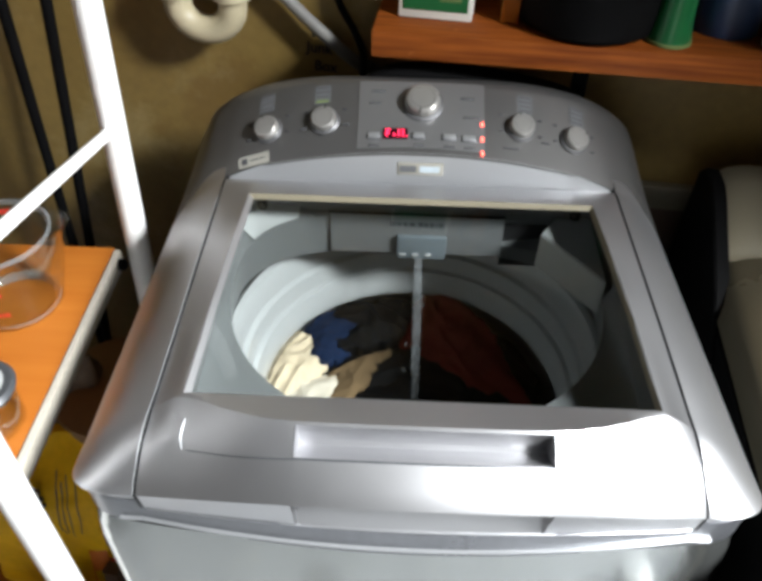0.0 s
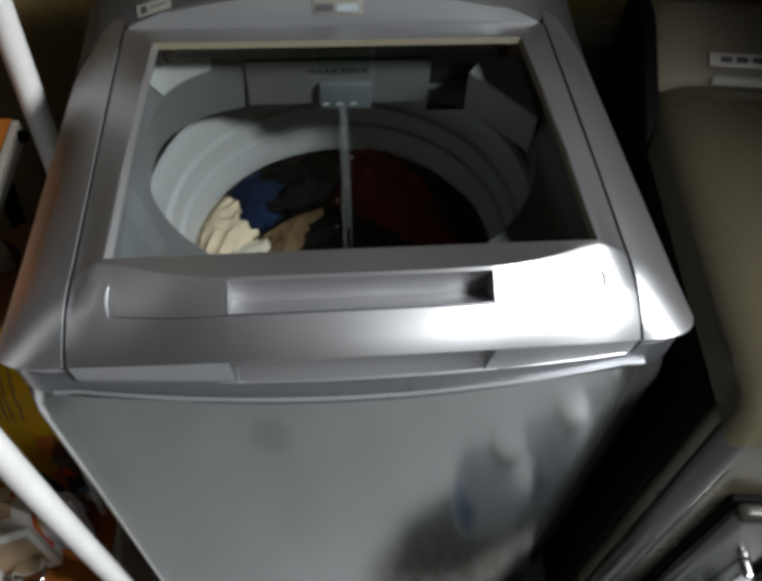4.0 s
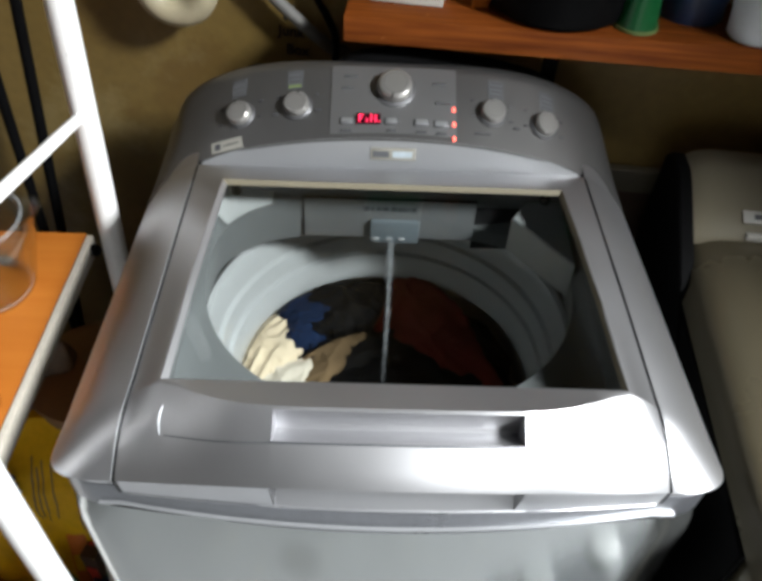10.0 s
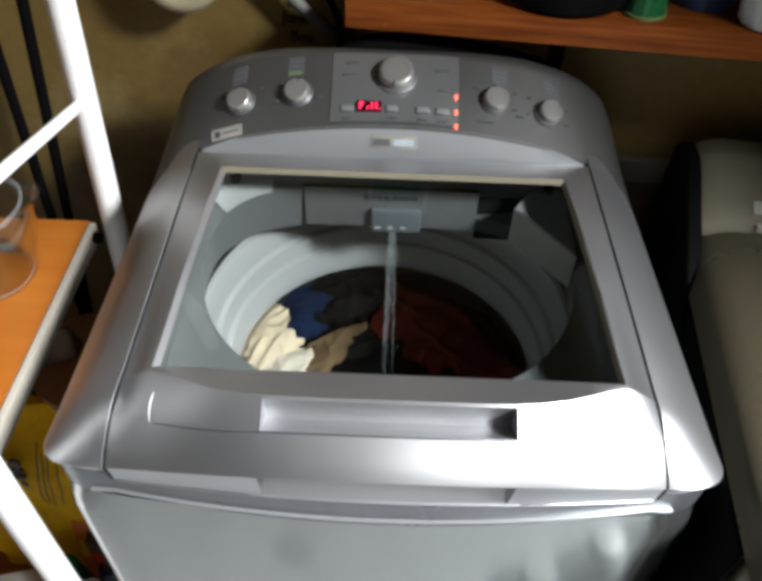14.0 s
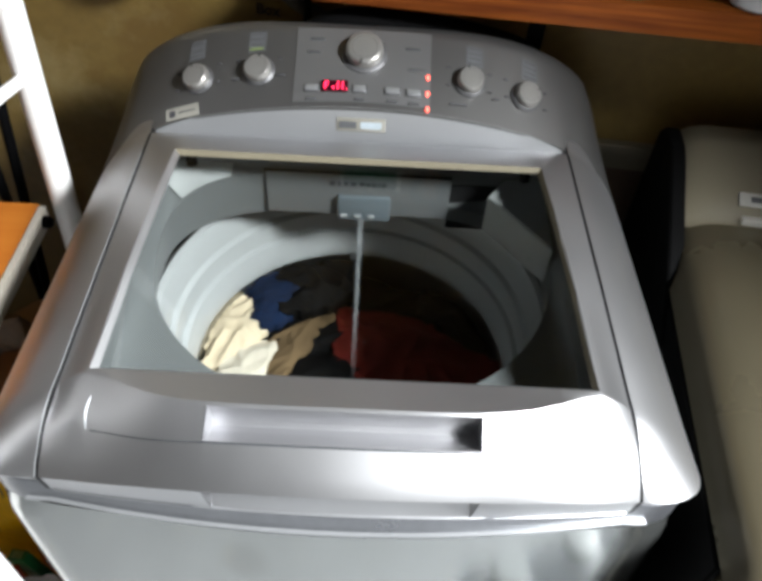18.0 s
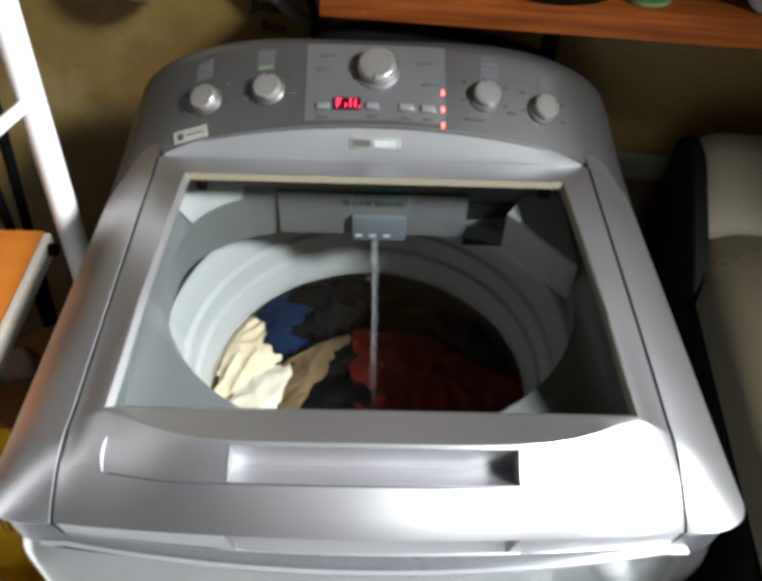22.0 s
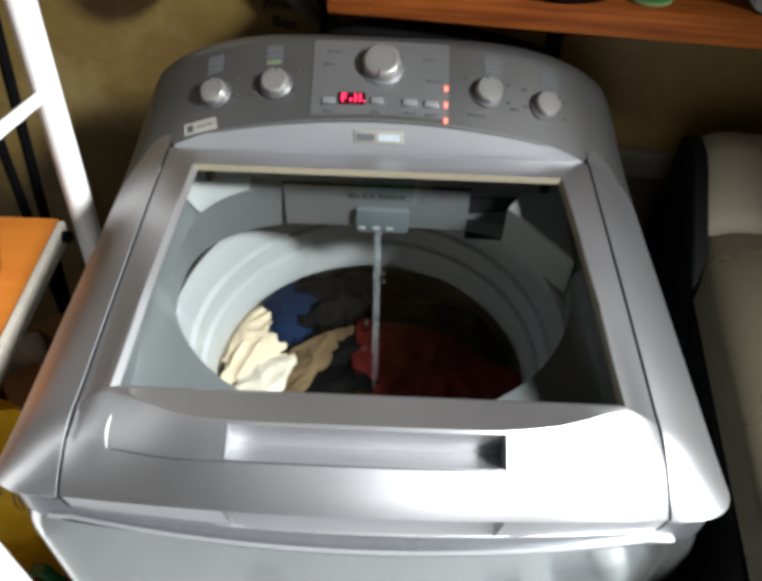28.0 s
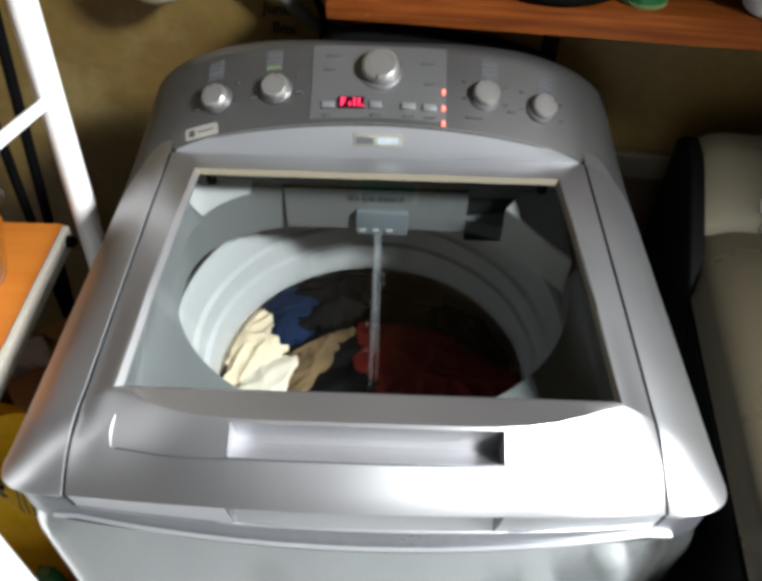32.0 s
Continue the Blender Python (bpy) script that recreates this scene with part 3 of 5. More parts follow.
# cabinet: a bowed front sheet, sides, back
def cabinet_ring(z):
    pts = []
    w, r = interp(z, [0, 0.85], [0.335, 0.343]), interp(z, [0.81, 0.853], [0.022, 0.055])
    n = 24
    for k in range(n + 1):
        x = -w + r + (2 * w - 2 * r) * k / n
        pts.append((x, 0.018 + bow(x) * interp(z, [0, 0.85], [0.75, 1.0]), z))
    for k in range(1, 6):
        a = radians(-90 + 18 * k)
        pts.append((w - r + r * math.cos(a), 0.018 + r + 0.002 + r * math.sin(a), z))
    pts += [(w, 0.62, z), (-w, 0.62, z)]
    for k in range(0, 5):
        a = radians(180 + 18 * k)
        pts.append((-w + r + r * math.cos(a), 0.018 + r + 0.002 + r * math.sin(a), z))
    return pts


def cabinet_mesh(levels):
    bm = bmesh.new()
    rings = [[bm.verts.new(p) for p in cabinet_ring(z)] for z in levels]
    rings.append([bm.verts.new((v.co.x * 0.86, 0.3 + (v.co.y - 0.3) * 0.86, v.co.z)) for v in rings[-1]])
    for a, b in zip(rings, rings[1:]):
        for k in range(len(a)):
            bm.faces.new((a[k], a[(k + 1) % len(a)], b[(k + 1) % len(a)], b[k]))
    bm.faces.new(rings[0][::-1])
    return bm


part("cabinet", cabinet_mesh([0.035, 0.2, 0.4, 0.6, 0.80, 0.82, 0.838, 0.853]), "panel", washer, "glossy gray metal cabinet with a bowed front")
for fx in (-0.29, 0.29):
    for fy in (0.07, 0.57):
        part("foot", lathe([(0, 0.0), (0.022, 0.0), (0.024, 0.006), (0.012, 0.012), (0.012, 0.04), (0, 0.04)], 16, fx, fy), "black", washer)


# the lid: the rows of its section run from its back edge over the pane (rows 3 to 6), the ridge of the front lip (7), down the
# sloping lip (7 to 16) and the upright face under it (17 to 20)
LID = [(0.4400, 0.9795), (0.4360, 0.9845), (0.4250, 0.9893), (0.3850, 0.9985), (0.3000, 0.9960), (0.2000, 0.9890), (0.0840, 0.9730)]
LIP = [0.0, 0.02, 0.05, 0.47, 0.50, 0.60, 0.70, 0.80, 0.91, 1.0]
UNDER = [0.03, 0.07, 0.96, 1.0, 1.3]
ROWS = len(LID) + len(LIP) + len(UNDER)


def lid_half(y):
    return interp(y, SEAM_Y, SEAM_X) - 0.0022


def pane_half(y):
    return interp(y, [0.084, 0.385], [0.2325, 0.2145])


def side_z(y):
    """Height of the lid's side edge."""
    return interp(y, [0.0, 0.03, 0.07, 0.13, 0.21, 0.33, 0.443], [0.912, 0.932, 0.952, 0.962, 0.970, 0.978, 0.983])


def spread(x, y):
    """The lid reaches a little farther to the right, most at its front."""
    return x * (1 + interp(y, [0.1, 0.44], [0.018, 0.004])) if x > 0 else x


def lip_half(s):
    return lid_half(0.08 - 0.075 * s)


def row_half(k):
    if k <= 6:
        return lid_half(interp(k, range(7), [r[0] for r in LID]))
    return lip_half(interp(k, range(7, 17), LIP))


def lip_at(x, s):
    """The sloping front lip: s 0 at its ridge, 1 at its sharp lower edge."""
    a, p, w = abs(x), 0.2325, lip_half(s)
    m, e = min(1.0, a / p), min(1.0, max(0.0, (a - p) / (w - p)))
    f = m ** 6 * (2 - m ** 6)
    yc, zc = 0.0395 + 0.0415 * f, 0.9930 - 0.0210 * f - 0.0180 * e ** 1.5
    ye, ze = -0.0277 + 0.465 * a * a, 0.961 - 0.667 * a * a
    z = zc + (ze - zc) * s ** (1 + 0.5 * e) + 0.0042 * math.sin(math.pi * s) * (1 - 0.7 * e)
    y = yc + (ye - yc) * s
    return Vector((spread(x, y), y, z - 0.0016 * max(0.0, (s - 0.9) / 0.1) ** 2))


def under_at(x, s):
    """The upright face under the lip: s 0 at the sharp edge, 1 at its foot."""
    a, p = abs(x), lip_at(x, 1.0)
    yb, zb = -0.0100 + 0.300 * a * a, 0.891 - 0.180 * a * a
    if s > 1:
        return Vector((spread(x, yb), yb + 0.012, zb - 0.001))
    return Vector((spread(x, yb), p.y + (yb - p.y) * s + 0.0012 * min(1.0, s / 0.05), p.z + (zb - p.z) * s))


def lid_row(x, k):
    if k >= 17:
        return under_at(x, UNDER[k - 17])
    if k >= 7:
        return lip_at(x, LIP[k - 7])
    (y, z), a = LID[k], abs(x)
    w, p = lid_half(y), pane_half(y)
    ze = min(side_z(y), z)
    edge = min(1.0, max(0.0, (a - p) / (w - p)))
    return Vector((spread(x, y), y, z - (z - ze) * edge))


def lid_point(x, k):
    """Place on the lid at x and the (broken) row k of its section."""
    i = min(int(k), ROWS - 2)
    return lid_row(x, i).lerp(lid_row(x, i + 1), k - i)


QS = [0.0, 0.08, 0.18, 0.28, 0.36, 0.43, 0.434, 0.52, 0.60, 0.70, 0.78, 0.84, 0.87, 0.90, 0.93, 0.96, 0.985, 1.0]
XS = [-q for q in QS[:0:-1]] + QS


def lid_x(q, k):
    """Columns of the lid: they keep to the recesses and to the pane's edge."""
    a, w, p = abs(q), row_half(k), pane_half(LID[k][0] if k <= 6 else 0.08)
    end = 0.1155 if q < 0 else 0.1193
    if a <= 0.43:
        x = end * a / 0.43
    elif a <= 0.84:
        x = end + 0.001 + (p - end - 0.001) * (a - 0.434) / 0.406
    else:
        x = p + (w - p) * (a - 0.84) / 0.16
    return math.copysign(x, q)


def in_glass(k):
    return 3 <= k < 6


def lid_mesh():
    bm = bmesh.new()
    rows = [[bm.verts.new(lid_row(lid_x(q, k), k)) for q in XS] for k in range(ROWS)]
    for k in range(ROWS - 1):
        for j in range(len(XS) - 1):
            mid = (XS[j] + XS[j + 1]) / 2
            if in_glass(k) and abs(mid) < 0.84:
                continue
            if k == 9 and abs(mid) < 0.434:
                continue
            if k == 18 and abs(mid) < 0.434:
                continue
            bm.faces.new((rows[k][j], rows[k + 1][j], rows[k + 1][j + 1], rows[k][j + 1]))
    thick(bm, 0.0025)
    return bm


lid = part("lid", lid_mesh(), "silver", washer, "silver-painted lid with a wide front lip")


# bevelled sides that lead down to the pane
def pane_edge(side):
    def f(u, v):
        y = 0.385 - u * 0.301
        gx = pane_half(y)
        p = lid_point(side * gx, interp(-y, [-0.385, -0.3, -0.2, -0.084], [3, 4, 5, 6]))
        return (p.x - side * (0.0060 if side < 0 else 0.0045) * v, p.y, p.z - 0.006 * v)
    return grid(f, 16, 2)


# the right bevel's brown reflection is put into its colour as tan
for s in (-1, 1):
    part("pane_bevel", pane_edge(s), "silver" if s < 0 else "tan", lid, "light bevel beside the pane" if s < 0 else "bevel beside the pane, a brown reflection put in as tan")


def pane_end(k, dy):
    def f(u, v):
        x = (u * 2 - 1) * pane_half(LID[k][0])
        p = lid_point(x, k)
        return (p.x, p.y + dy * v, p.z - 0.006 * v)
    return grid(f, 24, 2)


# tan puts the rear bevel's dimmer sheen into the colour
part("pane_bevel", pane_end(3, -0.0045), "tan", lid, "bevel behind the pane, its dimmer sheen put in as tan")
part("pane_bevel", pane_end(6, 0.006), "console_mid", lid)


def pane_mesh():
    def f(u, v):
        y = 0.381 - v * 0.294
        x = (u * 2 - 1) * (pane_half(y) - 0.003)
        p = lid_point(x, interp(-y, [-0.385, -0.3, -0.2, -0.084], [3, 4, 5, 6]))
        return (p.x, p.y, p.z - 0.0055)
    bm = grid(f, 24, 8)
    thick(bm, 0.004)
    return bm


pane = part("pane", pane_mesh(), "glass", lid, "clear glass lid pane with reflections")
pane.visible_shadow = False


# the two finger recesses of the lip
def recess(k0, k1, shape, direction, material, label):
    n, m = 40, 14
    at = [-0.1155 + 0.2348 * min(1.0, max(0.0, (i - 0.88) / (n - 1.76))) for i in range(n + 1)]
    a0, a1 = [lid_point(x, k0) for x in at], [lid_point(x, k1) for x in at]
    d = Vector(direction).normalized()

    def f(u, v):
        i = round(u * n)
        p = a0[i].lerp(a1[i], v)
        e = 1.0 if 0 < i < n else 0.0
        return p + d * interp(v, shape[0], shape[1]) * e
    return part("finger_recess", grid(f, n, m), material, lid, label)


recess(9, 10, ([0, 0.05, 0.2, 0.45, 0.75, 0.93, 1.0], [0, 0.026, 0.030, 0.024, 0.013, 0.004, 0]), (0, 0.25, -1), "silver", "concave silver finger recess")
recess(18, 19, ([0, 0.04, 0.2, 0.6, 1.0], [0, 0.024, 0.022, 0.011, 0.0005]), (0, 1, -0.25), "silver", "silver finger recess under the lip")


# engraved line and end marks of the lip
def line_on_lip(x0, x1, s0, s1, r, material, n=20):
    pts = [lip_at(x0 + (x1 - x0) * i / n, s0 + (s1 - s0) * i / n) + Vector((0, -0.0002, 0.0002)) for i in range(n + 1)]
    return part("engraved_line", tube(pts, r, 6), material, lid)


line_on_lip(-0.222, -0.1165, 0.56, 0.49, 0.0006, "dark_gray")
line_on_lip(0.1205, 0.175, 0.49, 0.50, 0.0005, "dark_gray")
line_on_lip(-0.1165, 0.1203, 0.485, 0.485, 0.0009, "dark_gray")
# lit left and shaded right end steps are put in as light and dark
MARK = [0.3, 0.7, 0.9, 1, 1, 1, 0.9, 0.7, 0.4]
part("end_mark", tube([lip_at(-0.2265 - 0.003 * math.sin(i / 8 * math.pi), 0.24 + 0.04 * i) for i in range(9)], 0.0020, 8, MARK), "band", lid, "curved end step, its lit edge put in as light silver")
part("end_mark", tube([lip_at(0.2310 + 0.003 * math.sin(i / 8 * math.pi), 0.28 + 0.035 * i) + Vector((0, -0.0004, 0.0006)) for i in range(9)], 0.0012, 8, MARK), "dark_gray", lid, "curved end step, its shaded edge put in as dark gray")
part("lid_edge", tube([under_at(-0.268 + 0.536 * i / 60, 1.0) + Vector((0, -0.0006, 0)) for i in range(61)], 0.0009, 8), "band", lid, "thin bright edge along the lid's foot")


# seam of the lid: its side edge
def seam_points(s, last=16):
    pts = [Vector((spread(s * 0.258, y), y, 0.985)) for y in (0.60, 0.56, 0.52, 0.48)]
    pts += [lid_point(s * row_half(k), k) for k in list(range(0, 5)) + [4.5, 5, 5.25, 5.5, 5.75, 5.9]]
    pts += [lip_at(s * lip_half(i / 8), i / 8) for i in range(1, 9)]
    pts += [lid_point(s * row_half(16), k) for k in range(17, last + 1)]
    fine_ = curve(pts, 400)
    at = [0.0]
    for a, b in zip(fine_, fine_[1:]):
        at.append(at[-1] + (b - a).length)
    return [Vector([interp(at[-1] * i / 120, at, [p[n] for p in fine_]) for n in range(3)]) for i in range(121)]


def deck_outline(t):
    """Outer edge of the right half of the deck in plan: t 0 at the back, 0.8 at the end of the corner, 1 at the middle of the front."""
    yc = 0.052
    if t < 0.55:
        return Vector((0.3455 + 0.0045 * t / 0.55, 0.60 - t / 0.55 * (0.60 - yc)))
    if t < 0.8:
        a = (t - 0.55) / 0.25 * radians(86)
        return Vector((0.350 - 0.0726 + 0.0726 * math.cos(a) ** 0.8, yc - 0.0462 * math.sin(a)))
    k = (t - 0.8) / 0.2
    x = 0.2774 * (1 - k)
    return Vector((x, 0.0062 + bow(x, 0.0255, 0.2774) ))


def corner_rise(u):
    """How much higher the rim's lower edge is at u, towards the front."""
    k = min(1.0, max(0.0, (u - 0.62) / 0.38))
    return 0.0205 * k * k * (3 - 2 * k)


def wing(s):
    seam = seam_points(s)
    uc = 0.55 / 0.8
    ys = [-p.y for p in seam]
    first = next(n for n, p in enumerate(seam) if p.y <= 0.0521)

    def seam_at(u, o):
        if u <= uc:
            return Vector([interp(-o.y, ys, [p[n] for p in seam]) for n in range(3)])
        w = (u - uc) / (1 - uc)
        k = first + (120 - first) * w * (1.53 - 0.53 * w)
        n = min(119, int(k))
        return seam[n].lerp(seam[n + 1], k - n)

    def f(u, v):
        o = deck_outline(u * 0.8)
        i = seam_at(u, o) + Vector((s * 0.0031, 0, 0))
        zo = 0.8895 + corner_rise(u)
        if v <= 0.72:
            k = v / 0.72
            drop = 0.45 * k + 0.55 * k ** 2.2
            return Vector((i.x + (s * o.x - i.x) * k, i.y + (o.y - i.y) * k, i.z + (zo - i.z) * drop))
        a = min(1.0, (v - 0.72) / 0.16)
        d = (o - Vector((0.27, 0.3))).normalized() * (0.005 * (1 - math.cos(a * math.pi * 0.5)) + 0.007 * max(0.0, (v - 0.88) / 0.12))
        z = zo - 0.0055 * math.sin(a * math.pi * 0.5)
        z -= (z - 0.8795) * max(0.0, (v - 0.88) / 0.12)
        return Vector((s * (o.x - d.x), o.y - d.y, z))
    return grid(f, 100, 24)


# a light tube puts in the highlight along the left seam
part("seam_highlight", tube([p + Vector((-0.0037, 0, 0.0001)) for p in seam_points(-1)[40:]], 0.0007, 8), "band", washer, "light tube added for the highlight along the lid's seam")
for s in (-1, 1):
    part("deck_side", wing(s), "silver", washer, "silver-painted deck rim with rounded corner")


def wrap(z0, z1, inset, bulge, t0=0.0, follow=0.0, droop=0.0):
    """A strip that runs round the deck's outline from the one back corner to the other."""
    ts = [t0 + (1 - t0) * i / 60 for i in range(61)]
    ts = ts + ts[-2::-1]
    path = [deck_outline(t) for t in ts]
    path = [Vector((-p.x, p.y)) for p in path[:61]] + path[61:]
    n = len(path) - 1

    def f(u, v):
        i = round(u * n)
        p, q = path[max(0, i - 1)], path[min(n, i + 1)]
        d = (q - p).normalized()
        out = Vector((d.y, -d.x))
        fall = droop * (path[i].x / 0.3) ** 2
        zl, zt = z0 - fall, z1 - fall + follow * corner_rise(ts[i] / 0.8)
        k = [(-0.045, zl), (0.0, zl + 0.001), (bulge, (zl + zt) / 2), (0.0, zt - 0.0005), (-0.014, zt)][round(v * 4)]
        w = path[i] - out * (inset - k[0])
        return Vector((w.x, w.y, k[1]))
    return grid(f, n, 4)


# the band's shade under the lid is put in by a darker silver
part("front_band", wrap(0.8480, 0.8850, 0.0085, 0.0004, 0.0, 0.20), "bead", washer, "silver band under the lid, darkened for its shade")
part("front_bead", wrap(0.8600, 0.8630, 0.0046, 0.0004, 0.770, 0.0, 0.0050), "band", washer, "thin light silver bead")


# dark floor of the seam beside the lid
def seam_floor(s):
    seam = seam_points(s, 20)

    def f(u, v):
        p = seam[round(u * 120)]
        return Vector((p.x + s * (-0.001 + 0.0055 * v), p.y + 0.0008, p.z - 0.0022))
    return grid(f, 120, 1)


for s in (-1, 1):
    part("lid_seam", seam_floor(s), "dark_gap", washer, "dark gap beside the lid")


# ---- console ----
def arch_low(x):
    a = abs(x)
    return 1.0240 - 0.040 * (a / 0.256) ** 2 - 0.0045 * (a / 0.256) ** 8 if a < 0.256 else 0.9795 - (a - 0.256) * 0.65 - max(0, a - 0.30) ** 2 * 14


def arch_top(x):
    a = abs(x)
    return 1.082 - 0.078 * (a / 0.295) ** 3.3 if a < 0.295 else 1.004 - (a - 0.295) * 1.75 - max(0, a - 0.30) ** 2 * 12


def face(x, v):
    """The sloping face of the console: v 0 at its low edge, 1 at its crest."""
    y0, y1 = 0.449, 0.566
    return Vector((x, y0 + (y1 - y0) * v, arch_low(x) + (arch_top(x) - arch_low(x)) * v))


def face_up(x, v):
    e = 1e-3
    return (face(x + e, v) - face(x - e, v)).cross(face(x, v + e) - face(x, v - e)).normalized()


def crest(x):
    """Where the face ends, as a part of its whole slope: lower in the middle."""
    return min(0.99, 0.85 + 0.14 * (x / 0.27) ** 2)


def console_mesh():
    def f(u, v):
        x = -0.3445 + 0.689 * u
        if v < 0.02:
            return face(x, 0) + Vector((0, 0.002, -0.03))
        if v < 0.7:
            return face(x, (v - 0.05) / 0.65 * crest(x))
        k = (v - 0.7) / 0.3
        a = k * math.pi / 2
        p = face(x, crest(x))
        low = 0.87
        return Vector((x, p.y + 0.022 * math.sin(a) + 0.01 * k, p.z - (0.012 * (1 - math.cos(a))) - (p.z - low) * max(0, k - 0.34) * 1.5))
    return grid(f, 72, 20)


console = part("console", console_mesh(), "console", washer, "dark silver arched control console")


# light arched band between lid and console
def band_mesh():
    def f(u, v):
        x = -0.252 + 0.504 * u
        lo = 0.979
        hi = max(lo + 0.0008, arch_low(x) + 0.001)
        return Vector((x, 0.4415 + 0.0085 * v * min(1.0, (hi - lo) / 0.02), lo + (hi - lo) * v))
    return grid(f, 60, 8)


part("arched_band", band_mesh(), "band", washer, "light silver arched band")


def on_face(x0, x1, v0, v1, lift, material, name, parent, label="", nu=12, nv=8):
    def f(u, v):
        x, w = x0 + (x1 - x0) * u, v0 + (v1 - v0) * v
        return face(x, w) + face_up(x, w) * lift
    bm = grid(f, nu, nv)
    thick(bm, 0.0008)
    return part(name, bm, material, parent, label)


on_face(-0.084, 0.0830, 0.06, 0.845, 0.0012, "console_mid", "center_panel", console, "lighter silver center panel", 20, 10)


def turned(x, v, extra=0.0):
    """A pose on the console face, z outwards."""
    up = face_up(x, v)
    along = (face(x, v + 0.01) - face(x, v - 0.01)).normalized()
    right = along.cross(up)
    m = Matrix((right, along, up)).transposed().to_4x4()
    m.translation = face(x, v) + up * extra
    return m


def knob(x, v, r, h, turn):
    bm = lathe([(0, 0), (r * 1.22, 0), (r * 1.2, 0.002), (r * 1.05, 0.004), (0, 0.004)], 36)
    base = part("knob", bm, "knob_base", console, "satin silver control knob on a dark skirt")
    base.matrix_basis = turned(x, v, 0.0008)
    cap = part("knob_cap", lathe([(r * 1.0, 0.004), (r * 0.99, h * 0.66), (r * 0.95, h * 0.88), (r * 0.87, h * 0.98), (r * 0.7, h), (0, h)], 36), "knob", base)
    part("pointer", box(-0.0012, 0.0012, r * 0.72, r * 1.0, h * 0.80, h * 1.0, 0.0004, 1), "ink", base, "dark pointer notch").matrix_basis = pose(0, 0, 0, 0, 0, turn)
    part("cap_ring", lathe([(r * 0.62, h * 0.985), (r * 0.66, h * 1.005), (r * 0.70, h * 0.985)], 36), "knob_base", base)
    return base


knob(-0.2045, 0.40, 0.0168, 0.0130, 20)
knob(-0.1285, 0.40, 0.0170, 0.0130, -10)
knob(0.0005, 0.580, 0.0232, 0.0165, 170)
knob(0.1315, 0.40, 0.0170, 0.0130, 15)
knob(0.2045, 0.40, 0.0168, 0.0130, -60)


# printed blocks over the small knobs
def label_block(x, v, w, h, rows, material="gray_print", tint=None):
    base = on_face(x - w / 2, x + w / 2, v - h / 2, v + h / 2, 0.0008, "print_block", "printed_block", console, "pale printed label block", 4, 3)
    for i in range(rows):
        vv = v - h / 2 + h * (i + 0.5) / rows
        ww = w * (0.40 - 0.06 * (i % 2))
        on_face(x - ww, x + ww, vv - h / rows * 0.22, vv + h / rows * 0.22, 0.0014, tint if tint and i == 0 else material, "print_bar", base, "", 2, 1)


label_block(-0.2105, 0.73, 0.020, 0.20, 3)
label_block(-0.1335, 0.71, 0.021, 0.21, 4, tint="lime")
label_block(0.1380, 0.68, 0.021, 0.20, 4)
label_block(0.2105, 0.70, 0.020, 0.21, 4)


def little(x, v, w, h, material, name, label="", lift=0.0015, up=0.0):
    ob = part(name, box(-w / 2, w / 2, -h / 2, h / 2, 0, 0.003, 0.0008, 2), material, console, label)
    ob.matrix_basis = turned(x, v, lift)
    return ob


# display, buttons, indicator lights
display = little(-0.0335, 0.215, 0.032, 0.0155, "led_back", "display", "red digital display that reads Fill")


def segments(chars, x0, pitch, h):
    """Lit bars of a digital display."""
    w, t = h * 0.5, h * 0.14
    shapes = {"F": [(0, 0, t, h), (0, h - t, w, t), (0, h * 0.44, w * 0.85, t)], "i": [(w * 0.4, 0, t, h * 0.42)], "l": [(w * 0.4, 0, t, h)], ".": [(w * 0.2, 0, t, t)]}
    x = x0
    for ch in chars:
        for bx, by, bw, bh in shapes[ch]:
            part("lit_bar", box(x + bx, x + bx + bw, by - h / 2, by - h / 2 + bh, 0.003, 0.0036, 0), "red_led", display, "glowing red bar", smooth=False)
        x += pitch[ch]


segments("Fill.", -0.0125, {"F": 0.0080, "i": 0.0056, "l": 0.0056, ".": 0.004}, 0.0105)
for bx, bw in ((-0.0615, 0.016), (-0.0035, 0.015), (0.0365, 0.017), (0.0625, 0.017)):
    little(bx, 0.198, bw + 0.004, 0.0105, "knob_base", "button_surround", "dark frame round a button", lift=-0.0006)
    little(bx, 0.198, bw, 0.0075, "band", "button", "small light button")
    little(bx, 0.085, bw * 0.8, 0.0022, "gray_print", "print_bar")
for vv in (0.375, 0.205, 0.045):
    d = part("indicator", box(-0.0016, 0.0016, -0.0030, 0.0030, 0, 0.0014, 0.0006, 2), "red_dot", console, "glowing red indicator light")
    d.matrix_basis = turned(0.0795, vv, 0.002)
for vv, bx, bw in ((0.44, 0.066, 0.022), (0.72, -0.058, 0.018), (0.58, -0.062, 0.016), (0.66, 0.060, 0.018), (0.15, 0.118, 0.022), (0.34, -0.082 - 0.018, 0.01), (0.33, -0.157, 0.008), (0.28, 0.165, 0.010)):
    little(bx, vv, bw, 0.0022, "gray_print", "print_bar", lift=0.0006)
for kx in (-0.2045, -0.1285, 0.1315, 0.2045):
    for a in (-0.026, 0.026):
        for vv in (0.34, 0.52):
            little(kx + a, vv, 0.006, 0.0016, "gray_print", "print_bar", lift=0.0002)

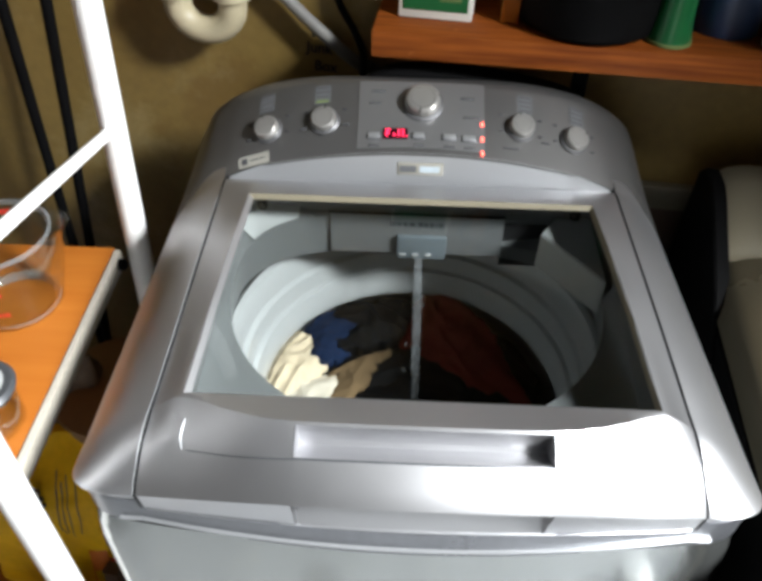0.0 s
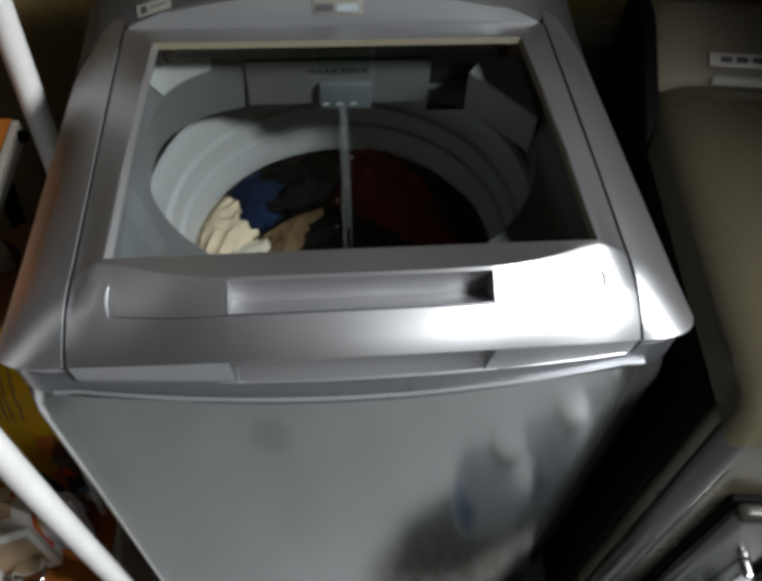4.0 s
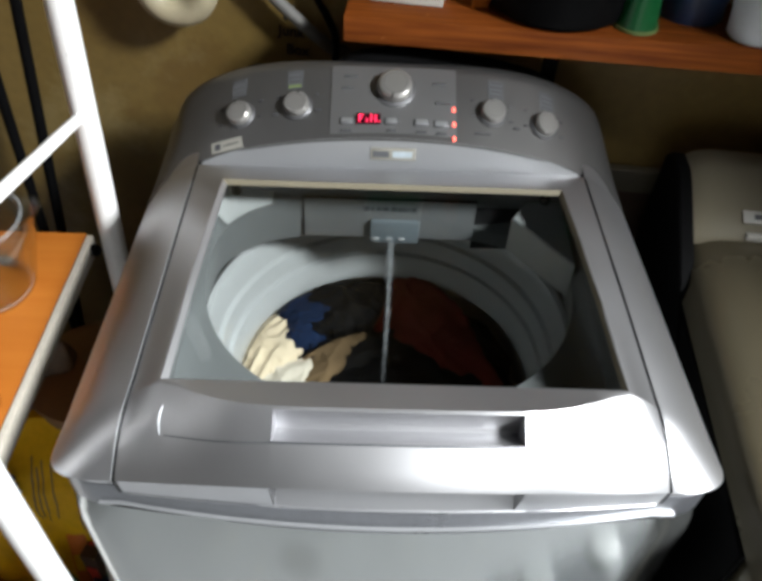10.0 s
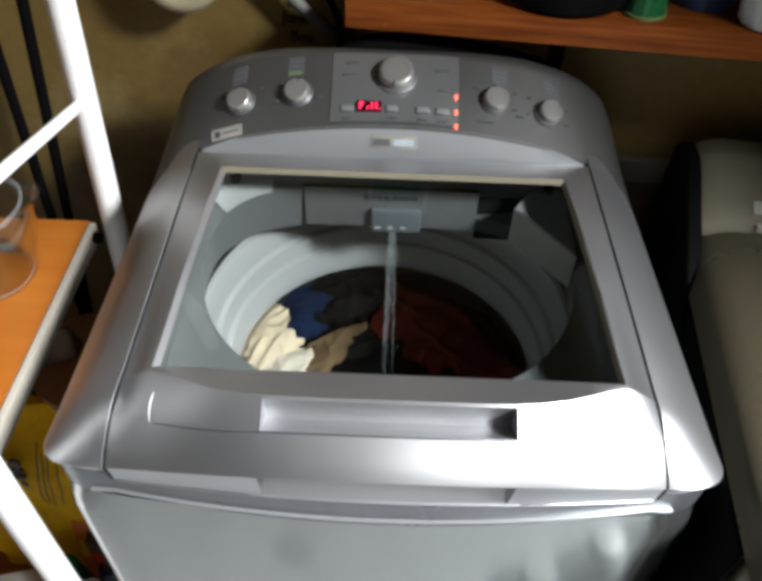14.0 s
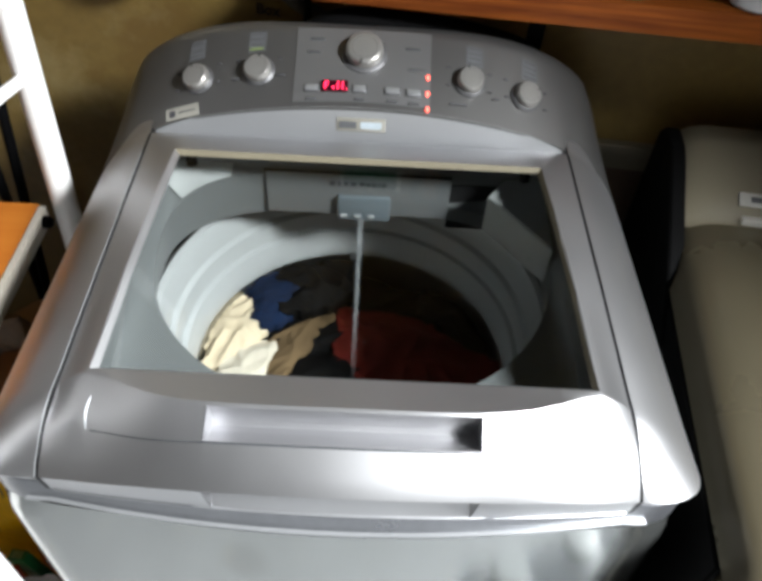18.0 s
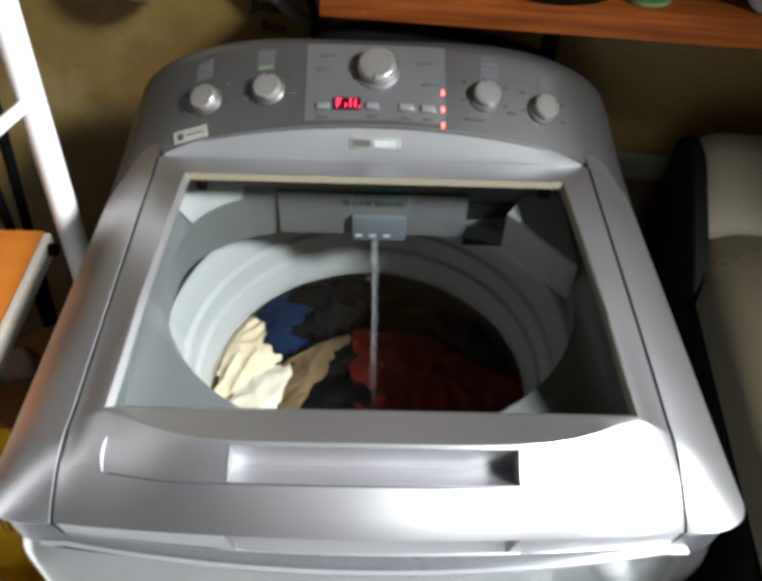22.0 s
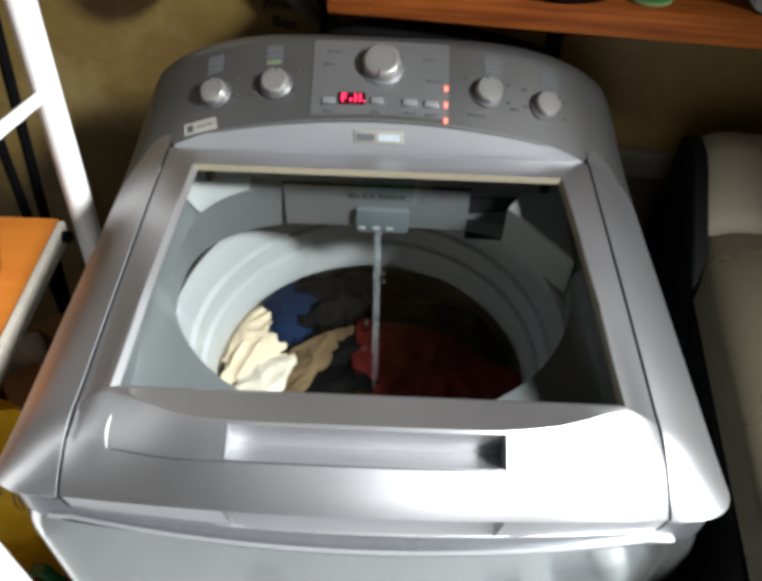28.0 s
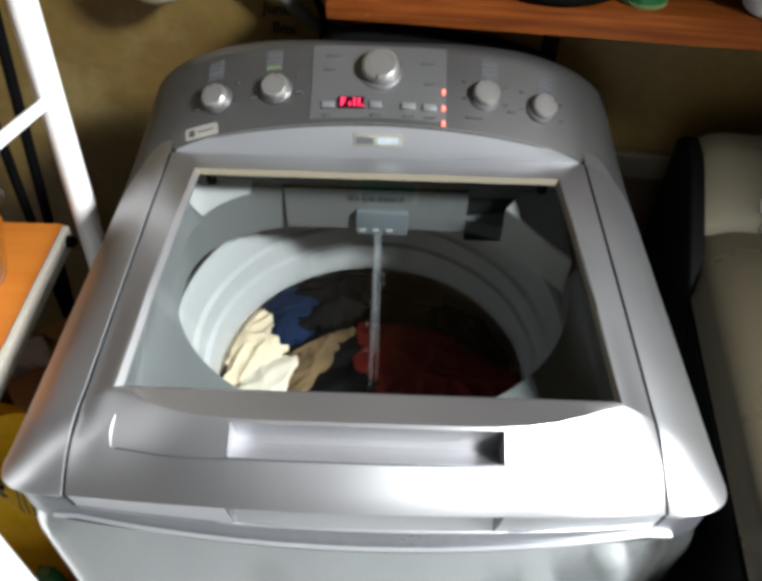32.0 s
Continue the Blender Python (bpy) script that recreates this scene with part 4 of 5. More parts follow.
# energy sticker, and the badge on the arched band
st = part("sticker", box(-0.022, 0.022, -0.0085, 0.0085, 0, 0.0008, 0.0003, 1), "pale_sticker", washer, "pale sticker with a dark square")
st.matrix_basis = Matrix.Translation((0, 0, 0)) @ turned(-0.2205, 0.085, 0.001) @ pose(0, 0, 0, 0, 0, 9)
for bx, bw, bh, m_ in ((-0.013, 0.008, 0.009, "dark_print"), (0.006, 0.022, 0.0018, "gray_print")):
    q = part("print_bar", box(bx - bw / 2, bx + bw / 2, -bh / 2, bh / 2, 0.0009, 0.0012, 0), m_, st, smooth=False)
badge = part("badge", box(-0.030, 0.030, -0.0013, 0.0006, -0.0085, 0.0085, 0.0005, 2), "badge", washer, "pale badge plate with gray and blue lettering blocks")
badge.matrix_basis = pose(0.0005, 0.4458, 1.003, -10.5)
for bx, bw, m_ in ((-0.0165, 0.022, "print_block"), (0.012, 0.026, "badge_blue")):
    part("print_bar", box(bx - bw / 2, bx + bw / 2, -0.0018, -0.0012, -0.0045, 0.0045, 0.0002, 1), m_, badge)


# ---- inside of the machine ----
RC = (0.0, 0.300)   # centre of the opening


def cover_at(u, v):
    """The gray cover under the lid: a rim, sloping corners and a wall that drops to the opening, rounded in front and flat behind."""
    a = 2 * math.pi * u
    c, s = math.cos(a), math.sin(a)
    k = 0.97 / (abs(c / 0.247) ** 14 + abs(s / 0.196) ** 14) ** (1 / 14)
    o = Vector((c * k, 0.250 + s * k, 0))
    e = 2.7 if s > 0 else 2.1
    q = 1 / (abs(c) ** e + abs(s) ** e) ** (1 / e)
    i = Vector((RC[0] + 0.230 * c * q, RC[1] + (0.133 if s > 0 else 0.190) * s * q, 0))
    top = interp(s, [-1.0, -0.3, 0.3, 0.8], [0.890, 0.905, 0.925, 0.938])
    if c > 0:
        top -= interp(s, [0.36, 0.56, 0.8], [0.0, 0.026, 0.040]) * min(1.0, c / 0.25)
    foot = interp(s, [-1.0, 0.0, 0.8], [0.866, 0.868, 0.872])
    if v < 0.25:
        p = o + (i - o) * 0.06 * (v / 0.25)
        z = 0.966 + (top + 0.016 - 0.966) * v / 0.25
    elif v < 0.6:
        w = (v - 0.25) / 0.35
        p = o.lerp(i, 0.06 + 0.94 * w)
        z = top + 0.016 * (1 - w) ** 1.5
    else:
        w = (v - 0.6) / 0.4
        p = i + Vector((c * 0.004, s * 0.004, 0)) * w
        z = top + (foot - top) * w
    return Vector((p.x, p.y, z))


part("tub_cover", grid(cover_at, 128, 20, closed=True), "tub_gray", washer, "gray plastic tub cover with a round opening")
RING = [(0.252, 0.845), (0.250, 0.858), (0.244, 0.862), (0.237, 0.859), (0.231, 0.842), (0.2295, 0.820), (0.2225, 0.816), (0.2205, 0.798), (0.2195, 0.784), (0.2125, 0.780), (0.209, 0.758), (0.206, 0.74), (0.207, 0.725), (0.212, 0.72)]
part("balance_ring", lathe([(r, z - 0.020 * min(1, max(0, (z - 0.74) / 0.06))) for r, z in RING], 96, 0.0, 0.298), "white_plastic", washer, "glossy white stepped balance ring")
part("basket", lathe([(0.212, 0.722), (0.213, 0.60), (0.213, 0.42), (0.19, 0.40), (0, 0.40)], 72, 0.0, 0.298), "steel", washer, "perforated steel wash basket")


def rear_ledge(x0, x1, low):
    def f(u, v):
        x = x0 + (x1 - x0) * u
        prof = [(0.436, 0.978), (0.430, 0.972), (0.428, 0.94), (0.427, low + 0.03), (0.4275, low + 0.008), (0.432, low)]
        i = min(int(v * 5), 4)
        k = v * 5 - i
        y = prof[i][0] + (prof[i + 1][0] - prof[i][0]) * k
        z = prof[i][1] + (prof[i + 1][1] - prof[i][1]) * k
        return (x, y, z)
    return grid(f, 24, 10)


part("rear_ledge", rear_ledge(-0.205, 0.118, 0.872), "tub_gray", washer, "gray ledge behind the tub opening")
part("rear_ledge", rear_ledge(0.1181, 0.205, 0.928), "tub_gray", washer)
# near-black sheet put in for the cavity's deep shade beside the plate
part("recess_shade", box(0.1185, 0.190, 0.4283, 0.4291, 0.858, 0.932, 0), "dark_gap", washer, "dark sheet put in for the shade beside the inlet plate", smooth=False)
plate = part("inlet_plate", box(-0.118, 0.118, 0.4235, 0.4268, 0.877, 0.943, 0.0015, 2), "inlet_gray", washer, "gray plate with dark lettering blocks and water nozzles")
for i, (bx, bw) in enumerate(((-0.033, 0.009), (-0.024, 0.006), (-0.0155, 0.007), (-0.006, 0.009), (0.005, 0.008), (0.013, 0.007), (0.0205, 0.007), (0.027, 0.004), (0.033, 0.007))):
    part("print_bar", box(bx - bw / 2 + 0.0006, bx + bw / 2 - 0.0006, 0.4228, 0.4236, 0.9245, 0.9315 + (0.001 if i in (0, 4) else 0), 0.0003, 1), "dark_print", plate)
for x0, x1, z0, z1 in ((-0.1195, -0.1182, 0.877, 0.9445), (-0.1182, 0.118, 0.9432, 0.9445)):
    part("plate_groove", box(x0, x1, 0.4230, 0.4270, z0, z1, 0), "dark_gap", plate, smooth=False)
nozzle = part("nozzle_block", box(-0.026, 0.042, 0.415, 0.4232, 0.874, 0.912, 0.003, 2), "nozzle", washer, "gray water inlet block")
for nx in (-0.018, 0.000, 0.018):
    part("nozzle_slot", box(nx - 0.0045, nx + 0.0045, 0.4135, 0.4155, 0.880, 0.8845, 0.0005, 1), "white_plastic", nozzle)


def sunlit_corner():
    """A pale sheet added on the one rear corner of the cover as its sunlit patch."""
    def f(u, v):
        p = cover_at(0.5 - 0.085 - 0.055 * u, 0.27 + 0.32 * v)
        return Vector((p.x, p.y, p.z + 0.003))
    return grid(f, 14, 10)


# a three-cornered block stands on the other
BLOCK = [(0.1610, 0.3925), (0.180, 0.370), (0.1965, 0.347), (0.210, 0.328), (0.222, 0.312), (0.2300, 0.302), (0.2330, 0.432), (0.188, 0.432)]
part("hinge_cheek", sunlit_corner(), "cheek", washer, "pale sheet added for the sunlit corner of the cover")
part("hinge_cheek", prism(BLOCK, 0.888, 0.944, 0.0015), "cheek", washer, "light three-cornered hinge block")
for s in (-1, 1):
    part("bumper", lathe([(0, 0.956), (0.007, 0.956), (0.007, 0.965), (0.005, 0.968), (0, 0.968)], 18, s * 0.206, 0.414), "black", washer, "black rubber lid bumper")


# ---- laundry in the basket ----
def cloth(name, outline, z0, rise, seed, material, label, fold=0.006, turn=0.0, freq=26.0, jag=0.006, at=None):
    """A crumpled piece of cloth that lies in an outline (x, y), with folds along one direction."""
    cx = sum(p[0] for p in outline) / len(outline)
    cy = sum(p[1] for p in outline) / len(outline)
    n, m = 120, 30
    ring = [Vector((p[0] - cx, p[1] - cy, 0)) for p in outline]
    edge = curve(ring + ring[:1], n)
    ca, sa = math.cos(radians(turn)), math.sin(radians(turn))

    def f(u, v):
        e = edge[round(u * n) % n]
        w = 1 + jag / max(0.02, e.length) * (noise.noise(e * 60 + Vector((seed, 0, 0))) + 0.7 * noise.noise(e * 150 + Vector((0, seed, 0))))
        q = e * w * min(1.0, v / 0.86)
        a, c = q.x * ca + q.y * sa, -q.x * sa + q.y * ca
        bend = noise.noise(Vector((a, c, seed)) * 13) * 0.9
        long_ = 1 - 2 * abs(noise.noise(Vector((a * freq * 0.45 + bend, c * freq * 1.5 + bend, seed))))
        cross = 1 - 2 * abs(noise.noise(Vector((a * freq * 1.2, c * freq * 0.9 + bend, seed + 9))))
        tiny = noise.noise(Vector((a * 130, c * 130, seed)))
        z = rise * (1 - min(1.0, v / 0.86) ** 3) + fold * (long_ + 0.55 * cross + 0.14 * tiny)
        if v > 0.86:
            z -= 0.035 * (v - 0.86) / 0.14
            q = q * (1 - 0.10 * (v - 0.86) / 0.14)
        return Vector((q.x, q.y, z))
    bm = grid(f, n, m, closed=True)
    bmesh.ops.remove_doubles(bm, verts=bm.verts[:], dist=1e-6)
    bmesh.ops.holes_fill(bm, edges=bm.edges[:])
    ob = part(name, bm, material)
    ob.matrix_basis = pose(cx, cy, z0) if at is None else at
    return tagged(ob, label, "laundry")


def oval(cx, cy, rx, ry, n=14):
    return [(cx + rx * math.cos(2 * math.pi * k / n), cy + ry * math.sin(2 * math.pi * k / n)) for k in range(n)]


cloth("laundry_heap", oval(0.0, 0.300, 0.208, 0.205, 20), 0.664, 0.018, 3, "dark_cloth", "heap of wet black laundry in the basket", 0.010, 20, 16)
cloth("cream_shirt", [(-0.150, 0.480), (-0.126, 0.470), (-0.128, 0.40), (-0.125, 0.36), (-0.150, 0.335), (-0.175, 0.31), (-0.205, 0.290), (-0.208, 0.34), (-0.196, 0.41)], 0.690, 0.010, 1, "cream_cloth", "crumpled cream patterned shirt at the basket's edge", 0.0065, 60, 30)
cloth("white_shirt", [(-0.150, 0.352), (-0.112, 0.348), (-0.112, 0.305), (-0.135, 0.262), (-0.170, 0.245), (-0.195, 0.265), (-0.180, 0.31)], 0.690, 0.006, 2, "white_cloth", "crumpled white cotton shirt in the basket", 0.005, 40, 24)
cloth("navy_jeans", [(-0.168, 0.470), (-0.11, 0.496), (-0.052, 0.487), (-0.046, 0.44), (-0.068, 0.412), (-0.102, 0.380), (-0.136, 0.360), (-0.154, 0.380), (-0.152, 0.41), (-0.168, 0.44)], 0.694, 0.012, 5, "blue_cloth", "wet navy blue denim heap in the basket", 0.008, -30, 30)
cloth("tan_sleeve", [(-0.122, 0.370), (-0.085, 0.388), (-0.028, 0.414), (-0.036, 0.378), (-0.058, 0.345), (-0.080, 0.310), (-0.094, 0.270), (-0.118, 0.272), (-0.124, 0.325)], 0.686, 0.006, 7, "tan_cloth", "wet tan sleeve in the basket", 0.0055, 40, 30)
# black cloth, extended over the jeans to put in their shade
cloth("dark_cover", [(-0.118, 0.482), (-0.04, 0.500), (-0.002, 0.503), (0.004, 0.465), (-0.018, 0.425), (-0.04, 0.405), (-0.100, 0.388), (-0.122, 0.42)], 0.704, 0.012, 6, "dark_cloth", "wet black cloth, partly put over the jeans for their shade", 0.008, -15, 24)
RED = pose(0.085, 0.335, 0.684)
red = cloth("red_shirt", [(-0.040, 0.416), (0.028, 0.412), (0.085, 0.395), (0.15, 0.352), (0.205, 0.318), (0.190, 0.268), (0.120, 0.25), (0.04, 0.255), (-0.028, 0.275), (-0.044, 0.34)], 0.684, 0.012, 8, "red_cloth", "wet dark red shirt in the basket", 0.008, -20, 24, at=RED)
sock = cloth("red_sock", oval(-0.188, 0.262, 0.018, 0.022, 9), 0.690, 0.010, 12, "red_print", "small bright red sock at the basket's edge", 0.004, 0, 30)
cloth("brown_towel", [(0.105, 0.47), (0.155, 0.445), (0.19, 0.40), (0.20, 0.355), (0.165, 0.36), (0.12, 0.40), (0.095, 0.43)], 0.682, 0.010, 9, "brown_cloth", "wet dark brown towel in the basket", 0.008, -50, 24)


# ---- water: a thin jet in rigid pieces that shift about ----
def jet_piece(n, z0, z1, r0, r1, seed):
    pts = []
    for i in range(n + 1):
        z = z0 + (z1 - z0) * i / n
        pts.append((0.0012 * noise.noise(Vector((seed, z * 60, 0))), -0.120 * min(1, -z / 0.19) ** 0.6, z))
    return tube(pts, 1.0, 10, [(r0 + (r1 - r0) * i / n) * (1 + 0.25 * noise.noise(Vector((z0 * 90, i * 0.9, seed)))) for i in range(n + 1)])


water_jet = thing("water_jet", "clear jet of water falling from the inlet into the basket", "water", pose(0.004, 0.412, 0.880))
JETS = [part("strand", jet_piece(18, 0.0, -0.192, 0.0044, 0.0030, 1), "water", water_jet),
        part("strand", jet_piece(14, 0.0, -0.13, 0.0024, 0.0014, 5), "water", water_jet),
        part("strand", jet_piece(14, 0.0, -0.17, 0.0023, 0.0014, 9), "water", water_jet)]
random.seed(4)
DROPS = []
for i in range(6):
    DROPS.append(part("drop", lathe([(0, -0.004), (0.0018, -0.002), (0.0022, 0), (0.0012, 0.003), (0, 0.006)], 10), "water", water_jet, "falling drop"))


# ---- the dryer beside it ----
dryer = thing("dryer", "dark gray front-loading dryer with a tan control console", "dryer", pose(0.739, -0.060, 0.0, 0, 0, -6.5))
part("cabinet", box(-0.360, 0.335, -0.035, 0.62, 0.03, 0.835, 0.034, 5), "dryer", dryer, "dark gray metal cabinet")
# black sheet puts in the shade on the dryer's left side
part("side_shade", box(-0.371, -0.362, 0.0, 0.60, 0.03, 0.83, 0.002, 1), "black", dryer)
for fx in (-0.28, 0.28):
    for fy in (0.04, 0.56):
        part("foot", lathe([(0, 0.0), (0.02, 0.0), (0.022, 0.006), (0.012, 0.01), (0.012, 0.034), (0, 0.034)], 14, fx, fy), "black", dryer)


def dryer_deck():
    def f(u, v):
        x = -0.372 + 0.719 * u
        y = -0.062 + 0.520 * v
        ex = max(0.0, min(1.0, min(0.347 - x, 0.372 + x) / 0.075))
        ey = min(1.0, v * 0.52 / 0.07)
        h = max(0.0, 1 - (1 - ex) ** 2.4) ** 0.5 * max(0.0, 1 - (1 - ey) ** 2.4) ** 0.5
        return (x, y, 0.842 + 0.048 * h)
    return grid(f, 56, 36)


part("deck", dryer_deck(), "dryer", dryer, "glossy dark gray rounded deck")


def dryer_console():
    prof = [(0.452, 0.882), (0.455, 0.892), (0.463, 0.9015), (0.55, 0.944), (0.562, 0.949), (0.60, 0.947), (0.615, 0.93), (0.618, 0.84)]

    def f(u, v):
        x = -0.362 + 0.692 * u
        i = min(int(v * 7), 6)
        k = v * 7 - i
        y = prof[i][0] + (prof[i + 1][0] - prof[i][0]) * k
        z = prof[i][1] + (prof[i + 1][1] - prof[i][1]) * k
        e = max(0.0, min(1.0, min(0.330 - x, 0.385 + x) / 0.08))
        return (x, y, 0.86 + (z - 0.86) * max(0.0, 1 - (1 - e) ** 3) ** 0.5)
    return grid(f, 48, 21)


part("console", dryer_console(), "tan", dryer, "tan sloping control console")
cap_outline = [(0.20, 0.60), (0.30, 0.80), (0.385, 0.872), (0.438, 0.900), (0.53, 0.944), (0.555, 0.952), (0.600, 0.950), (0.622, 0.93), (0.626, 0.60)]
cap = prism([(-z, y) for y, z in cap_outline], -0.010, 0.010, 0.002)
ob = part("console_end", cap, "black", dryer, "black end cap of the console")
ob.matrix_basis = pose(-0.366, 0, -0.014, 0, 90)
db = part("badge", box(-0.045, 0.045, -0.010, 0.010, 0, 0.003, 0.001, 2), "dryer_badge", dryer, "bright pale badge with dark blocks")
db.matrix_basis = pose(-0.243, 0.483, 0.9125, 26)
for i in range(3):
    part("print_bar", box(-0.03 + i * 0.022, -0.015 + i * 0.022, -0.004, 0.004, 0.0031, 0.0036, 0), "dark_gray", db, smooth=False)
part("chrome_trim", box(-0.285, 0.25, 0.452, 0.462, 0.893, 0.9035, 0.003, 2), "dryer_badge", dryer, "bright chrome strip")
# door with a wide rim, a handle and a dark window
part("door_seam", box(-0.2895, 0.2895, -0.044, -0.033, 0.1335, 0.6665, 0.004, 2), "black", dryer, "dark gap round the door")
door = part("door", box(-0.286, 0.286, -0.066, -0.040, 0.137, 0.663, 0.016, 4), "dryer_front", dryer, "gray dryer door, closed")
part("window", box(-0.195, 0.215, -0.070, -0.064, 0.25, 0.56, 0.012, 3), "black", door, "dark glossy door window")
part("handle", box(-0.232, -0.214, -0.092, -0.064, 0.40, 0.53, 0.006, 3), "chrome", door, "chrome door handle")
# a bright reflection across the door is put in as a chrome strip
part("door_glint", box(-0.245, 0.26, -0.071, -0.064, 0.205, 0.217, 0.003, 2), "chrome", door, "chrome strip put in for a bright reflection across the door")
part("corner_strip", tube([(-0.342, -0.030, 0.06), (-0.342, -0.030, 0.846)], 0.020, 18), "dryer_front", dryer, "rounded glossy front corner")
part("kick_panel", box(-0.30, 0.30, -0.040, -0.033, 0.045, 0.120, 0.004, 2), "dryer_front", dryer)


# ---- white metal rack with wooden shelves ----
rack = thing("storage_rack", "white metal rack with orange wooden shelves", "shelf rack")
FX, FY, RX, RY = -0.405, 0.025, -0.425, 0.472
for px, py, lean, label in ((FX, FY + 0.018, -0.018, "scuffed white metal front post"), (RX - 0.024, RY, 0.0, "white metal rear post leaning a little"), (-0.99, FY, 0.0, ""), (-0.99, RY, 0.0, "")):
    part("post", tube(curve([(px + (0.043 * z if label.endswith("little") else 0.0), py + lean * k, z) for z, k in ((0.0, 0), (0.55, 1), (1.0, 1.3), (1.75, 1.6))], 14), 0.0170, 18), "white_metal", rack, label)
for z in (1.03, 1.45):
    part("side_rail", tube([(FX, FY, z + 0.105), (RX + 0.018, RY, z)], 0.0075, 12), "white_metal", rack, "thin white side rail")
for z, t_ in ((0.815, 0.016), (0.085, 0.016)):
    shelf = part("shelf_board", box(-0.975, -0.447, FY - 0.01, RY - 0.005, z, z + t_, 0.003, 2), "orange_wood", rack, "orange-stained wooden shelf board")
    part("shelf_rail", box(-0.4455, -0.436, FY + 0.012, RY - 0.012, z - 0.012, z + t_ + 0.002, 0.002, 2), "edge_white", rack, "cream metal shelf rail")
    for by in (FY + 0.035, RY - 0.03):
        b_ = part("bolt", lathe([(0, 0), (0.009, 0), (0.009, 0.008), (0.005, 0.012), (0, 0.012)], 12), "black", rack, "dark shelf bolt")
        b_.matrix_basis = pose(-0.4355, by, z + 0.004, 0, 90)

# things on the rack
def measuring_cup():
    c = thing("measuring_cup", "clear glass measuring cup with red markings on the shelf", "measuring cup", pose(-0.540, 0.340, 0.831))
    prof = [(0.0, 0.004), (0.048, 0.004), (0.056, 0.012), (0.066, 0.118), (0.070, 0.124), (0.073, 0.122), (0.070, 0.115), (0.0605, 0.010), (0.052, 0.0), (0.0, 0.0)]
    bm = lathe(prof, 48)
    for v in bm.verts:
        if v.co.z > 0.09:
            a = math.atan2(v.co.y, v.co.x)
            k = max(0, math.cos(a - radians(25))) ** 12 * (v.co.z - 0.09) / 0.03
            v.co.x += 0.022 * k * math.cos(a)
            v.co.y += 0.022 * k * math.sin(a)
    g = part("cup_body", bm, "cup_glass", c, "clear thick glass body with a spout")
    # bright refracted light of rim and foot is put in as semi-transparent white
    part("rim", lathe([(0.0665, 0.119), (0.0700, 0.1245), (0.0735, 0.1235), (0.0725, 0.119)], 48), "white_glint", c, "rounded glass rim, its refracted light put in as white")
    part("foot_ring", lathe([(0.050, 0.0005), (0.0545, 0.004), (0.0575, 0.010), (0.0550, 0.011)], 48), "white_glint", c, "thick glass foot, its refracted light put in as white")
    part("handle", tube(curve([(-0.062, -0.028, 0.105), (-0.092, -0.042, 0.10), (-0.10, -0.046, 0.06), (-0.088, -0.04, 0.03), (-0.056, -0.026, 0.03)], 20), 0.008, 12), "cup_glass", c)
    for i in range(5):
        r = 0.0615 + 0.0088 * i * 0.25
        def f(u, v, i=i):
            a = radians((-115 if i < 3 else 95) + (30 if i % 2 else 46) * u)
            z = 0.032 + i * 0.018 + 0.008 * v
            rr = 0.0572 + (z - 0.012) * 0.094 + 0.0008
            return (rr * math.cos(a), rr * math.sin(a), z)
        part("red_marking", grid(f, 10, 1), "red_print", c, "red printed measuring mark")


measuring_cup()


def jar_lid():
    c = thing("glass_jar", "small glass jar with a dark rim on the shelf", "jar", pose(-0.492, 0.140, 0.831))
    part("jar_body", lathe([(0, 0), (0.034, 0), (0.038, 0.006), (0.038, 0.05), (0.034, 0.058), (0.032, 0.058), (0.035, 0.048), (0.035, 0.008), (0, 0.006)], 32), "cup_glass", c)
    part("rim", lathe([(0.034, 0.056), (0.042, 0.058), (0.044, 0.064), (0.040, 0.069), (0.033, 0.069), (0.033, 0.058)], 32), "dark_gray", c, "dark blue-gray rim")
    part("lid", lathe([(0, 0.064), (0.033, 0.064), (0.033, 0.067), (0, 0.068)], 32), "white_plastic", c, "pale lid")


jar_lid()


def bag(name, m, w, d, h, material, label, seed, bars, square=6.0):
    c = thing(name, label, "bag", m)

    def f(u, v):
        a = 2 * math.pi * u
        ca, sa = math.cos(a), math.sin(a)
        k = 1 / (abs(ca) ** square + abs(sa) ** square) ** (1 / square)
        t = math.sin(math.pi * min(1, 0.14 + v * 0.80)) ** 0.30
        x, y, z = w / 2 * ca * k * (0.94 + 0.06 * t), d / 2 * sa * k * t * (1 - 0.75 * max(0, v - 0.75) / 0.25), h * v
        n_ = noise.noise(Vector((x, y, z)) * 14 + Vector((seed, 0, 0))) * 0.012 + noise.noise(Vector((x, y, z)) * 45 + Vector((seed, 5, 0))) * 0.004
        return (x + ca * n_, y + sa * n_, z)
    bm = grid(f, 96, 48, closed=True)
    bmesh.ops.holes_fill(bm, edges=bm.edges[:])
    b = part("bag_body", bm, material, c, "creased bag body")
    def at_x(x, v):
        """The place on the front of the bag at x."""
        lo, hi = 0.5, 1.0
        for _ in range(30):
            mid = (lo + hi) / 2
            if f(mid, v)[0] < x:
                lo = mid
            else:
                hi = mid
        return Vector(f(lo, v))

    for bx, bz, bw, bh, m_ in bars:
        bar = grid(lambda p, q: at_x(bx - bw / 2 + bw * p, (bz - bh / 2 + bh * q) / h) + Vector((0, -0.0012, 0)), 2, 24)
        part("print_bar", bar, m_, b)
    c["front"] = at_x(0.005, 0.76).y
    return c


